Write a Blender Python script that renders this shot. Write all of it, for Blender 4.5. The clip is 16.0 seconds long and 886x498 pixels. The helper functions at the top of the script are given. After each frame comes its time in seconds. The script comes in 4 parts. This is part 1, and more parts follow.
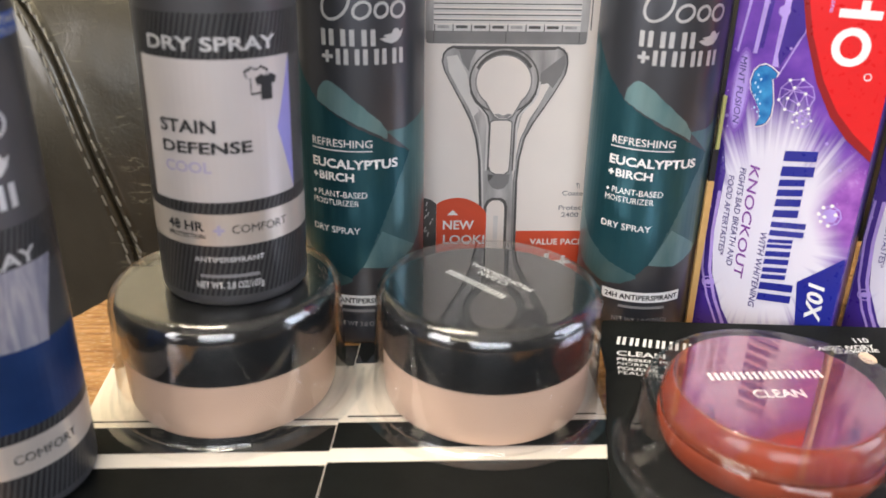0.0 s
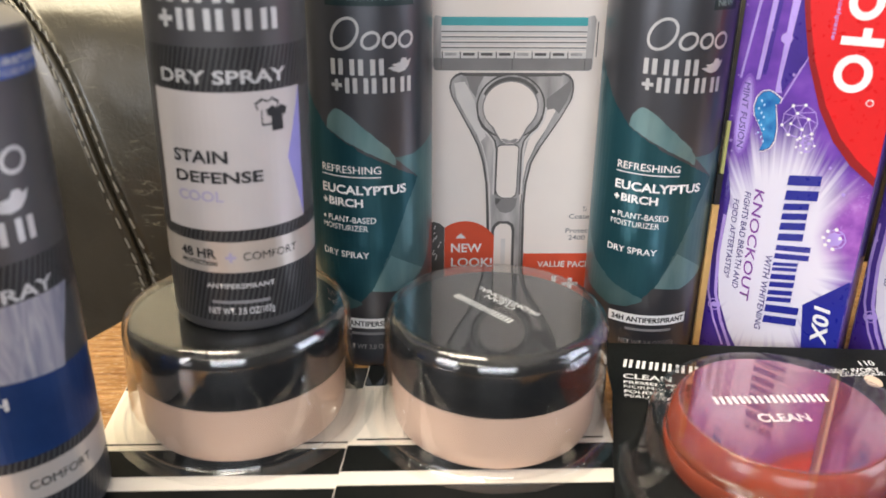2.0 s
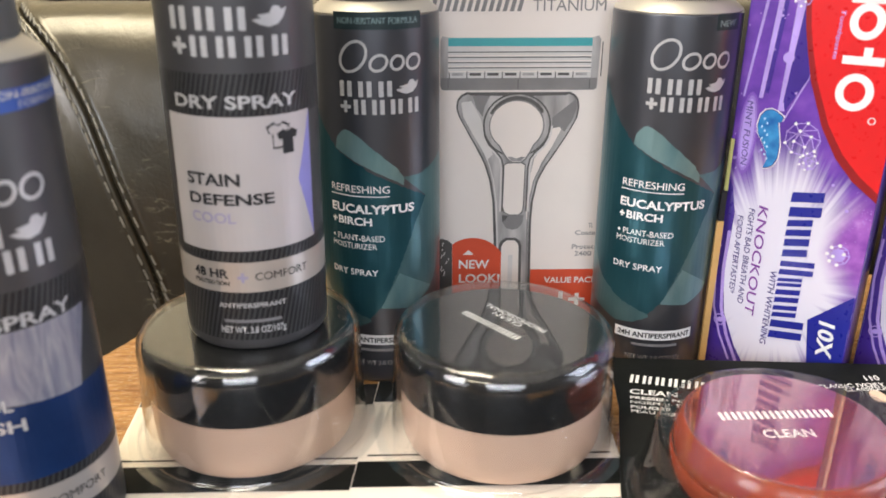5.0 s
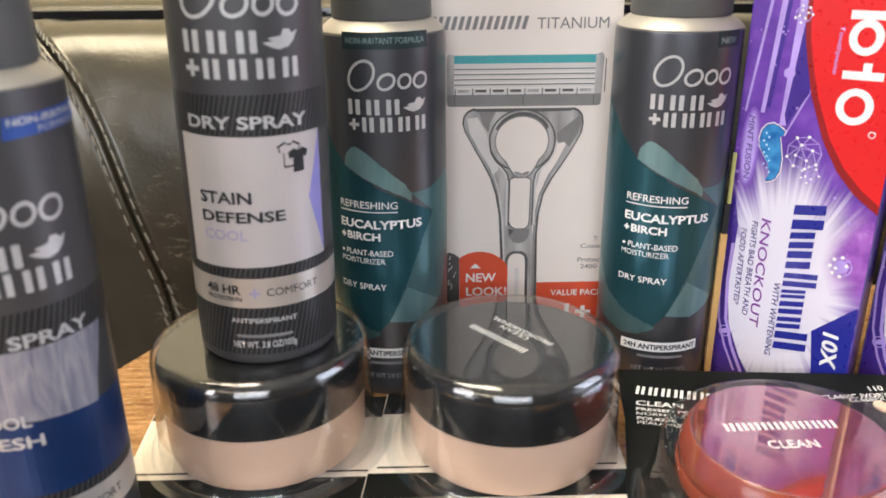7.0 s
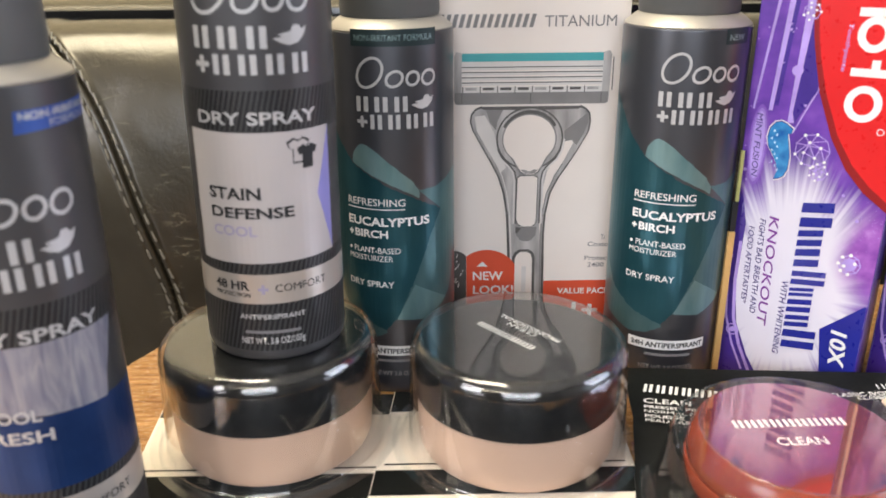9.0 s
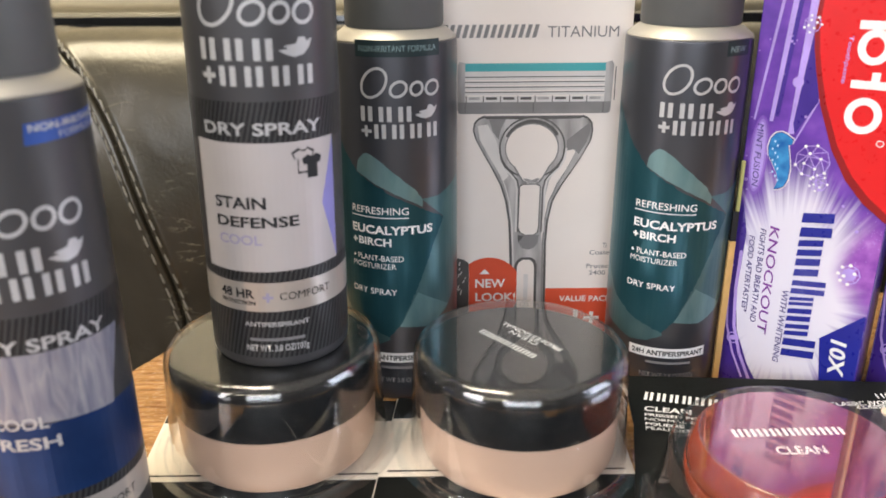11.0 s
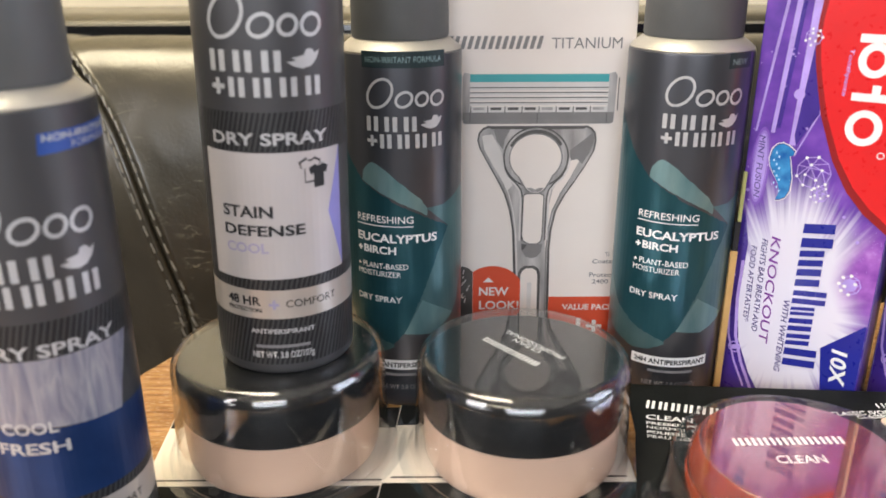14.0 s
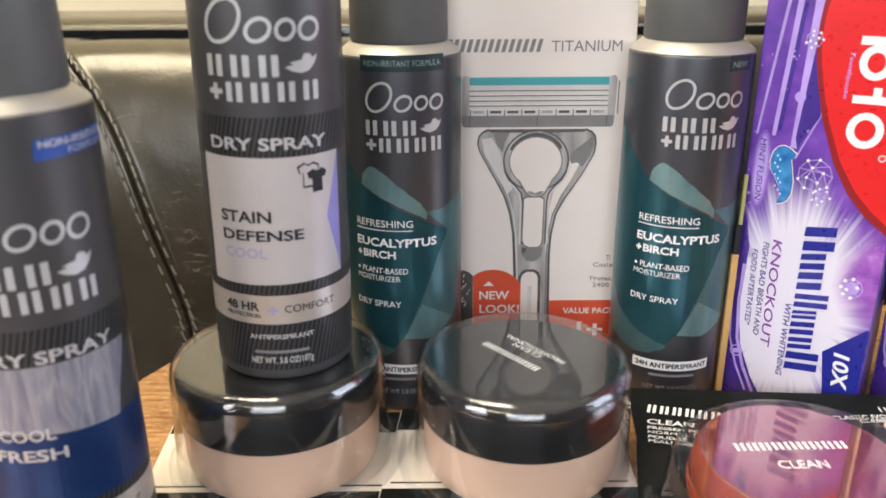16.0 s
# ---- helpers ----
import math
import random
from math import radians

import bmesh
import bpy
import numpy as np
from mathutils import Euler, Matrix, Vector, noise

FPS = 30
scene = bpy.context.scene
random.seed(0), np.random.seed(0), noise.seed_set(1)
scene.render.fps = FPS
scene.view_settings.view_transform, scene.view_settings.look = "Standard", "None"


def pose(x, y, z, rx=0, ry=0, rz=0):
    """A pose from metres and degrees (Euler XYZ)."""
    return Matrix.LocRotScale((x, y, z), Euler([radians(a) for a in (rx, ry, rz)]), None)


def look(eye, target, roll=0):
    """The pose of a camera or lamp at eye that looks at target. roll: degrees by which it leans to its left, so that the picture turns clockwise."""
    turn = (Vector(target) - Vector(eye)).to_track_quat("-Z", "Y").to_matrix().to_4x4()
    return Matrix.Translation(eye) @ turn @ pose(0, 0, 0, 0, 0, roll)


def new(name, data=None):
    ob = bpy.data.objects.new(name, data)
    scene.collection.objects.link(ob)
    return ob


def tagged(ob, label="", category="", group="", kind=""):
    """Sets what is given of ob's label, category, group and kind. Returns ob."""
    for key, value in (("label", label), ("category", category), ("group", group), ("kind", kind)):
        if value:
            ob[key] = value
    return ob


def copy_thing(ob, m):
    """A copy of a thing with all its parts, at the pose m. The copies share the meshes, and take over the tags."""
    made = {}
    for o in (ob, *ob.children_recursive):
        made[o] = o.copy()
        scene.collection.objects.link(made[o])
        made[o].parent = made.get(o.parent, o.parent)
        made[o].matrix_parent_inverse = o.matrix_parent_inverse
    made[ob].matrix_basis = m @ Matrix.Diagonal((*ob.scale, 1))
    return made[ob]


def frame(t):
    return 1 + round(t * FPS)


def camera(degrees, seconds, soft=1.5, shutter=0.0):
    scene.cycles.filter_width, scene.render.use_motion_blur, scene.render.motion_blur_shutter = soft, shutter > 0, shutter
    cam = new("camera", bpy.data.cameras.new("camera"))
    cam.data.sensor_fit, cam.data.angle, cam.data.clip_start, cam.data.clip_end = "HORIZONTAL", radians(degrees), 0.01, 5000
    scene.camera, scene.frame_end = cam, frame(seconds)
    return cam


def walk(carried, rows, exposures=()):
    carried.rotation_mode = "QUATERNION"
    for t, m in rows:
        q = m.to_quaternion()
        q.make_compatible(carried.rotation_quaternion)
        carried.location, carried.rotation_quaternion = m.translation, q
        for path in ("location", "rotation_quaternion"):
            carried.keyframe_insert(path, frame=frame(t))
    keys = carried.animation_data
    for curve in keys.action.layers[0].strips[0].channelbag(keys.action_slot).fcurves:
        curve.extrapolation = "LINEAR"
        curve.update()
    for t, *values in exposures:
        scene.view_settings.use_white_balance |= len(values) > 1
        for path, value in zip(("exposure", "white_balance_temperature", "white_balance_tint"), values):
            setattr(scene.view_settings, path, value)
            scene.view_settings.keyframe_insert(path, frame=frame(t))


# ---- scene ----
cam = camera(57.34, 16.0, soft=1.7)
cam.data.dof.use_dof, cam.data.dof.focus_distance, cam.data.dof.aperture_fstop = True, 0.335, 11.0
# seconds, eye, then yaw, pitch and roll in degrees
PATH = [
    (0.0, 0.00901, 0.00955, 0.16873, -2.824, -23.935, -0.991),
    (0.5, 0.00890, 0.00744, 0.17063, -2.592, -23.750, -0.865),
    (1.0, 0.00956, 0.00763, 0.17205, -2.414, -23.441, -0.783),
    (1.5, 0.00981, 0.00645, 0.17367, -2.151, -23.075, -0.603),
    (2.0, 0.00994, 0.00707, 0.17390, -1.986, -22.936, -0.513),
    (2.5, 0.01032, 0.00739, 0.17385, -1.876, -22.688, -0.410),
    (3.0, 0.01018, 0.00727, 0.17239, -1.753, -22.551, -0.407),
    (3.5, 0.01014, 0.00669, 0.17339, -1.701, -22.536, -0.376),
    (4.0, 0.00969, 0.00550, 0.17486, -1.615, -22.524, -0.297),
    (6.5, 0.01023, 0.00169, 0.18209, -0.996, -21.665, 0.483),
    (7.0, 0.00937, 0.00014, 0.18202, -0.899, -21.569, 0.551),
    (7.5, 0.00935, -0.00048, 0.18481, -0.844, -21.710, 0.543),
    (8.0, 0.00927, -0.00013, 0.18437, -0.887, -21.541, 0.554),
    (8.5, 0.00871, -0.00021, 0.18173, -0.713, -21.469, 0.546),
    (9.0, 0.00750, -0.00077, 0.17999, -0.681, -21.343, 0.558),
    (11.5, 0.00750, -0.00345, 0.18324, -0.411, -21.122, 0.336),
    (12.0, 0.00637, -0.00451, 0.18274, -0.357, -21.074, 0.275),
    (12.5, 0.00611, -0.00521, 0.18191, -0.246, -20.922, 0.198),
    (13.0, 0.00595, -0.00400, 0.18110, -0.314, -20.922, 0.083),
    (13.5, 0.00647, -0.00442, 0.18237, -0.238, -20.877, 0.109),
    (14.0, 0.00744, -0.00556, 0.18497, -0.158, -20.684, 0.194),
    (14.5, 0.00835, -0.00504, 0.18590, -0.043, -20.730, 0.273),
    (15.0, 0.00824, -0.00500, 0.18580, -0.001, -20.739, 0.363),
    (15.5, 0.00830, -0.00411, 0.18527, 0.000, -20.675, 0.384),
    (16.0, 0.00839, -0.00404, 0.18554, 0.001, -20.583, 0.412),
]
walk(cam, [(t, pose(x, y, z, 90 + pitch, 0, yaw) @ pose(0, 0, 0, 0, 0, -roll)) for t, x, y, z, yaw, pitch, roll in PATH],
     exposures=[(0.0, -0.03), (0.5, -0.20), (1.0, -0.26), (1.5, -0.14), (2.0, -0.03), (16.0, -0.04)])

# ---------------------------------------------------------------- light
world = bpy.data.worlds.new("world")
scene.world = world
world.use_nodes = True
sky = world.node_tree.nodes.new("ShaderNodeTexSky")
sky.sky_type = "NISHITA"
sky.sun_disc = False
sky.sun_elevation, sky.sun_rotation = radians(35), radians(120)
backg = world.node_tree.nodes["Background"]
backg.inputs["Strength"].default_value = 0.1
world.node_tree.links.new(sky.outputs[0], backg.inputs["Color"])


def window_light(name, eye, target, width, height, power, colour):
    data = bpy.data.lights.new(name, "AREA")
    data.shape, data.size, data.size_y, data.energy, data.color = "RECTANGLE", width, height, power, colour
    lamp = new(name, data)
    lamp.matrix_world = look(eye, target)
    return lamp


window_light("window_light_west", (-1.56, -1.05, 0.85), (0.0, 0.25, 0.05), 0.75, 1.1, 27, (0.98, 0.955, 1.0))
window_light("window_light_east", (1.86, -0.05, 0.75), (0.05, 0.25, 0.05), 0.9, 1.1, 21, (0.82, 0.91, 1.12))
# unseen source behind the camera, added to brighten the carton and can fronts
window_light("added_light_south", (-0.10, -2.16, 0.95), (0.03, 0.30, 0.05), 1.5, 1.1, 35, (0.93, 0.965, 1.05))
window_light("ceiling_lamp_light", (-0.58, 0.22, 1.80), (-0.58, 0.2201, 0.0), 0.95, 0.75, 32, (1.0, 0.91, 0.68))

# ---------------------------------------------------------------- materials


def material(name, colour, rough=0.5, metal=0.0, vary=0.12, scale=60.0, bump=0.0, bump_scale=400.0, coat=0.0, spec=0.5, colour2=None, stretch=None, ior=1.5):
    m = bpy.data.materials.new(name)
    m.use_nodes = True
    nt = m.node_tree
    p = nt.nodes["Principled BSDF"]
    p.inputs["Roughness"].default_value = rough
    p.inputs["Metallic"].default_value = metal
    p.inputs["Coat Weight"].default_value = coat
    p.inputs["Coat Roughness"].default_value = min(0.08, rough)
    p.inputs["Specular IOR Level"].default_value = spec
    p.inputs["IOR"].default_value = ior
    tc = nt.nodes.new("ShaderNodeTexCoord")
    mp = nt.nodes.new("ShaderNodeMapping")
    if stretch:
        mp.inputs["Scale"].default_value = stretch
    nt.links.new(tc.outputs["Object"], mp.inputs["Vector"])
    no = nt.nodes.new("ShaderNodeTexNoise")
    no.inputs["Scale"].default_value, no.inputs["Detail"].default_value = scale, 5
    nt.links.new(mp.outputs[0], no.inputs["Vector"])
    ramp = nt.nodes.new("ShaderNodeValToRGB")
    c1 = [c * (1 - vary) for c in colour]
    c2 = list(colour2) if colour2 else [min(1, c * (1 + vary)) for c in colour]
    ramp.color_ramp.elements[0].position, ramp.color_ramp.elements[1].position = 0.3, 0.7
    ramp.color_ramp.elements[0].color, ramp.color_ramp.elements[1].color = (*c1, 1), (*c2, 1)
    nt.links.new(no.outputs["Fac"], ramp.inputs["Fac"])
    nt.links.new(ramp.outputs["Color"], p.inputs["Base Color"])
    fine = nt.nodes.new("ShaderNodeTexNoise")
    fine.inputs["Scale"].default_value, fine.inputs["Detail"].default_value = bump_scale, 4
    nt.links.new(mp.outputs[0], fine.inputs["Vector"])
    rr = nt.nodes.new("ShaderNodeMapRange")
    rr.inputs["To Min"].default_value, rr.inputs["To Max"].default_value = rough * 0.85, min(1.0, rough * 1.2)
    nt.links.new(fine.outputs["Fac"], rr.inputs["Value"])
    nt.links.new(rr.outputs[0], p.inputs["Roughness"])
    if bump:
        b = nt.nodes.new("ShaderNodeBump")
        b.inputs["Strength"].default_value, b.inputs["Distance"].default_value = bump, 0.001
        nt.links.new(fine.outputs["Fac"], b.inputs["Height"])
        nt.links.new(b.outputs[0], p.inputs["Normal"])
    return m


def clear_plastic(name, tint=(0.985, 0.985, 0.98), gloss=0.03, base=0.045, ripple=0.14, haze=0.004, scale=75, squash_z=0.3):
    """Thin clear film: lets light through, with a glancing gloss and faint ripples."""
    m = bpy.data.materials.new(name)
    m.use_nodes = True
    nt = m.node_tree
    nt.nodes.remove(nt.nodes["Principled BSDF"])
    out = nt.nodes["Material Output"]
    tr = nt.nodes.new("ShaderNodeBsdfTransparent")
    tr.inputs["Color"].default_value = (*tint, 1)
    gl = nt.nodes.new("ShaderNodeBsdfGlossy")
    gl.inputs["Roughness"].default_value = gloss
    # gloss rises towards a glancing view, the same from either side of the sheet
    lw = nt.nodes.new("ShaderNodeLayerWeight")
    lw.inputs["Blend"].default_value = 0.5
    steep = nt.nodes.new("ShaderNodeMath")
    steep.operation, steep.inputs[1].default_value = "POWER", 4.6
    nt.links.new(lw.outputs["Facing"], steep.inputs[0])
    rise = nt.nodes.new("ShaderNodeMath")
    rise.operation, rise.inputs[1].default_value, rise.inputs[2].default_value = "MULTIPLY_ADD", 1 - base, base
    nt.links.new(steep.outputs[0], rise.inputs[0])
    tc = nt.nodes.new("ShaderNodeTexCoord")
    no = nt.nodes.new("ShaderNodeTexNoise")
    no.inputs["Scale"].default_value, no.inputs["Detail"].default_value = scale, 4
    squash = nt.nodes.new("ShaderNodeMapping")
    squash.inputs["Scale"].default_value = (1.0, 1.0, squash_z)
    nt.links.new(tc.outputs["Object"], squash.inputs["Vector"])
    nt.links.new(squash.outputs[0], no.inputs["Vector"])
    b = nt.nodes.new("ShaderNodeBump")
    b.inputs["Strength"].default_value, b.inputs["Distance"].default_value = ripple, 0.001
    nt.links.new(no.outputs["Fac"], b.inputs["Height"])
    nt.links.new(b.outputs[0], gl.inputs["Normal"])
    mix = nt.nodes.new("ShaderNodeMixShader")
    nt.links.new(rise.outputs[0], mix.inputs[0])
    veil = nt.nodes.new("ShaderNodeMixShader")
    veil.inputs[0].default_value = haze
    df = nt.nodes.new("ShaderNodeBsdfDiffuse")
    df.inputs["Color"].default_value = (0.85, 0.85, 0.85, 1)
    nt.links.new(tr.outputs[0], veil.inputs[1])
    nt.links.new(df.outputs[0], veil.inputs[2])
    nt.links.new(veil.outputs[0], mix.inputs[1])
    nt.links.new(gl.outputs[0], mix.inputs[2])
    nt.links.new(mix.outputs[0], out.inputs["Surface"])
    return m


def leather(name):
    """Dark glossy leather: pebbled grain, broad tone, fine crease lines and pale scuffs."""
    m = bpy.data.materials.new(name)
    m.use_nodes = True
    nt = m.node_tree
    p = nt.nodes["Principled BSDF"]
    tc = nt.nodes.new("ShaderNodeTexCoord")

    def noise_tex(scale, detail, distortion=0.0, stretch=None):
        n = nt.nodes.new("ShaderNodeTexNoise")
        n.inputs["Scale"].default_value, n.inputs["Detail"].default_value, n.inputs["Distortion"].default_value = scale, detail, distortion
        if stretch:
            mp = nt.nodes.new("ShaderNodeMapping")
            mp.inputs["Scale"].default_value = stretch
            nt.links.new(tc.outputs["Object"], mp.inputs["Vector"])
            nt.links.new(mp.outputs[0], n.inputs["Vector"])
        else:
            nt.links.new(tc.outputs["Object"], n.inputs["Vector"])
        return n.outputs["Fac"]

    def ramp_of(src, stops):
        r = nt.nodes.new("ShaderNodeValToRGB")
        els = r.color_ramp.elements
        while len(els) < len(stops):
            els.new(0.5)
        for e, (at, c) in zip(els, stops):
            e.position, e.color = at, (*c, 1)
        nt.links.new(src, r.inputs["Fac"])
        return r.outputs["Color"]

    def maths(op, a, b):
        n = nt.nodes.new("ShaderNodeMath")
        n.operation = op
        for k, v in ((0, a), (1, b)):
            if isinstance(v, float):
                n.inputs[k].default_value = v
            else:
                nt.links.new(v, n.inputs[k])
        return n.outputs[0]

    tone = ramp_of(noise_tex(22, 6, 0.4), [(0.3, (0.010, 0.0095, 0.0075)), (0.7, (0.026, 0.024, 0.018))])
    W, K = (1, 1, 1), (0, 0, 0)
    line = ramp_of(noise_tex(30, 5, 1.8, (0.6, 1.0, 2.2)), [(0.487, K), (0.498, W), (0.502, W), (0.513, K)])
    where = ramp_of(noise_tex(26, 3), [(0.56, K), (0.68, W)])
    scuff = maths("MULTIPLY", line, where)
    mix = nt.nodes.new("ShaderNodeMixRGB")
    mix.inputs["Color2"].default_value = (0.22, 0.20, 0.145, 1)
    nt.links.new(maths("MULTIPLY", scuff, 0.75), mix.inputs["Fac"])
    nt.links.new(tone, mix.inputs["Color1"])
    nt.links.new(mix.outputs[0], p.inputs["Base Color"])
    cell = nt.nodes.new("ShaderNodeTexVoronoi")
    cell.inputs["Scale"].default_value = 620
    nt.links.new(tc.outputs["Object"], cell.inputs["Vector"])
    crease = ramp_of(noise_tex(75, 5, 1.2), [(0.44, W), (0.5, K), (0.56, W)])
    height = maths("ADD", maths("MULTIPLY", cell.outputs["Distance"], 0.35), maths("MULTIPLY", crease, 0.3))
    height = maths("ADD", height, maths("MULTIPLY", noise_tex(240, 5), 0.9))
    height = maths("ADD", height, maths("MULTIPLY", scuff, 0.4))
    b = nt.nodes.new("ShaderNodeBump")
    b.inputs["Strength"].default_value, b.inputs["Distance"].default_value = 0.24, 0.0008
    nt.links.new(height, b.inputs["Height"])
    nt.links.new(b.outputs[0], p.inputs["Normal"])
    soft = nt.nodes.new("ShaderNodeBump")
    soft.inputs["Strength"].default_value, soft.inputs["Distance"].default_value = 0.05, 0.0008
    nt.links.new(height, soft.inputs["Height"])
    nt.links.new(soft.outputs[0], p.inputs["Coat Normal"])
    rr = nt.nodes.new("ShaderNodeMapRange")
    rr.inputs["To Min"].default_value, rr.inputs["To Max"].default_value = 0.26, 0.46
    nt.links.new(noise_tex(110, 5), rr.inputs["Value"])
    nt.links.new(rr.outputs[0], p.inputs["Roughness"])
    p.inputs["Specular IOR Level"].default_value = 0.5
    p.inputs["Coat Weight"].default_value, p.inputs["Coat Roughness"].default_value = 0.75, 0.22
    p.inputs["Coat Tint"].default_value, p.inputs["Specular Tint"].default_value = (1.0, 0.93, 0.78, 1), (1.0, 0.92, 0.76, 1)
    return m


def striped(name, dark, light, pitch, slant, rough=0.4, metal=0.3):
    """Printed fine diagonal pinstripes, laid out along the wrapped print."""
    m = material(name, dark, rough, metal)
    nt = m.node_tree
    p = nt.nodes["Principled BSDF"]
    uv = nt.nodes.new("ShaderNodeUVMap")
    sep = nt.nodes.new("ShaderNodeSeparateXYZ")
    nt.links.new(uv.outputs[0], sep.inputs[0])
    a = nt.nodes.new("ShaderNodeMath")
    a.operation = "MULTIPLY_ADD"
    a.inputs[1].default_value = slant
    nt.links.new(sep.outputs["Y"], a.inputs[0])
    nt.links.new(sep.outputs["X"], a.inputs[2])
    s = nt.nodes.new("ShaderNodeMath")
    s.operation = "MULTIPLY"
    s.inputs[1].default_value = 2 * math.pi / pitch
    nt.links.new(a.outputs[0], s.inputs[0])
    si = nt.nodes.new("ShaderNodeMath")
    si.operation = "SINE"
    nt.links.new(s.outputs[0], si.inputs[0])
    ramp = nt.nodes.new("ShaderNodeValToRGB")
    ramp.color_ramp.elements[0].position, ramp.color_ramp.elements[1].position = 0.35, 0.6
    ramp.color_ramp.elements[0].color, ramp.color_ramp.elements[1].color = (*dark, 1), (*light, 1)
    mr = nt.nodes.new("ShaderNodeMapRange")
    mr.inputs["From Min"].default_value = -1
    nt.links.new(si.outputs[0], mr.inputs["Value"])
    nt.links.new(mr.outputs[0], ramp.inputs["Fac"])
    nt.links.new(ramp.outputs[0], p.inputs["Base Color"])
    return m


def uv_noise(name, stops, scale, rough, metal=0.0, stretch=(1, 1, 1), rot=0.0, distortion=0.0, coat=0.0):
    """A printed picture with soft uneven tones, laid out along the print."""
    m = bpy.data.materials.new(name)
    m.use_nodes = True
    nt = m.node_tree
    p = nt.nodes["Principled BSDF"]
    p.inputs["Roughness"].default_value, p.inputs["Metallic"].default_value = rough, metal
    p.inputs["Coat Weight"].default_value = coat
    uv = nt.nodes.new("ShaderNodeUVMap")
    mp = nt.nodes.new("ShaderNodeMapping")
    mp.inputs["Scale"].default_value = stretch
    mp.inputs["Rotation"].default_value = (0, 0, rot)
    nt.links.new(uv.outputs[0], mp.inputs["Vector"])
    no = nt.nodes.new("ShaderNodeTexNoise")
    no.inputs["Scale"].default_value, no.inputs["Detail"].default_value = scale, 6
    no.inputs["Distortion"].default_value = distortion
    nt.links.new(mp.outputs[0], no.inputs["Vector"])
    ramp = nt.nodes.new("ShaderNodeValToRGB")
    els = ramp.color_ramp.elements
    while len(els) < len(stops):
        els.new(0.5)
    for e, (at, c) in zip(els, stops):
        e.position, e.color = at, (*c, 1)
    nt.links.new(no.outputs["Fac"], ramp.inputs["Fac"])
    nt.links.new(ramp.outputs[0], p.inputs["Base Color"])
    return m


def burst(name, centre, glow, inner, purples, magentas):
    """A printed face: purple clouds, a white starburst that breaks up into rays, and a soft magenta glow."""
    m = bpy.data.materials.new(name)
    m.use_nodes = True
    nt = m.node_tree
    p = nt.nodes["Principled BSDF"]
    p.inputs["Roughness"].default_value = 0.28
    p.inputs["Coat Weight"].default_value = 0.3
    uv = nt.nodes.new("ShaderNodeUVMap")

    def radial(at, sx, sy):
        mp = nt.nodes.new("ShaderNodeMapping")
        mp.inputs["Location"].default_value = (-at[0] * sx, -at[1] * sy, 0)
        mp.inputs["Scale"].default_value = (sx, sy, 1)
        nt.links.new(uv.outputs[0], mp.inputs["Vector"])
        ln = nt.nodes.new("ShaderNodeVectorMath")
        ln.operation = "LENGTH"
        nt.links.new(mp.outputs[0], ln.inputs[0])
        return mp.outputs[0], ln.outputs["Value"]

    def grain(src, scale, detail=6.0):
        n = nt.nodes.new("ShaderNodeTexNoise")
        n.inputs["Scale"].default_value, n.inputs["Detail"].default_value = scale, detail
        nt.links.new(src, n.inputs["Vector"])
        return n.outputs["Fac"]

    def add(a, b, k):
        n = nt.nodes.new("ShaderNodeMath")
        n.operation, n.inputs[1].default_value = "MULTIPLY_ADD", k
        nt.links.new(a, n.inputs[0])
        nt.links.new(b, n.inputs[2])
        return n.outputs[0]

    def span(src, lo, hi):
        n = nt.nodes.new("ShaderNodeMapRange")
        n.interpolation_type = "SMOOTHSTEP"
        n.inputs["From Min"].default_value, n.inputs["From Max"].default_value = lo, hi
        nt.links.new(src, n.inputs["Value"])
        return n.outputs[0]

    def tones(src, stops):
        r = nt.nodes.new("ShaderNodeValToRGB")
        els = r.color_ramp.elements
        while len(els) < len(stops):
            els.new(0.5)
        for e, (at, c) in zip(els, stops):
            e.position, e.color = at, (*c, 1)
        nt.links.new(src, r.inputs["Fac"])
        return r.outputs[0]

    def blend(f, a, b):
        n = nt.nodes.new("ShaderNodeMixRGB")
        nt.links.new(f, n.inputs["Fac"])
        for k, v in (("Color1", a), ("Color2", b)):
            if isinstance(v, tuple):
                n.inputs[k].default_value = (*v, 1)
            else:
                nt.links.new(v, n.inputs[k])
        return n.outputs[0]

    way, far = radial(centre, 1.0, 0.56)
    nz = nt.nodes.new("ShaderNodeVectorMath")
    nz.operation = "NORMALIZE"
    nt.links.new(way, nz.inputs[0])
    rays = grain(nz.outputs[0], 11)
    fade = span(add(rays, far, 0.026), 0.0325, 0.0460)
    base = tones(grain(uv.outputs[0], 75), purples)
    pink = tones(grain(uv.outputs[0], 130), magentas)
    way2, far2 = radial(glow, 1.0, 0.62)
    halo = span(add(grain(uv.outputs[0], 60), far2, 0.006), 0.019, 0.0085)
    col = blend(halo, blend(fade, inner, base), pink)
    nt.links.new(col, p.inputs["Base Color"])
    return m


GREY_PAINT = material("charcoal_satin_paint", (0.112, 0.114, 0.126), 0.30, 0.75, 0.06, 30, 0.02, 900, coat=0.15)
GREY_PAINT_B = material("graphite_satin_paint", (0.086, 0.084, 0.086), 0.40, 0.55, 0.06, 30, 0.02, 900, coat=0.15)
PINSTRIPE = striped("pinstripe_print", (0.014, 0.014, 0.015), (0.058, 0.057, 0.057), 0.0017, -0.25)
SHOULDER = material("bare_can_shoulder", (0.46, 0.43, 0.38), 0.45, 0.6, 0.05, 50)
CAP = material("dark_grey_cap_plastic", (0.095, 0.095, 0.090), 0.5, 0.0, 0.08, 80, 0.1, 1500)
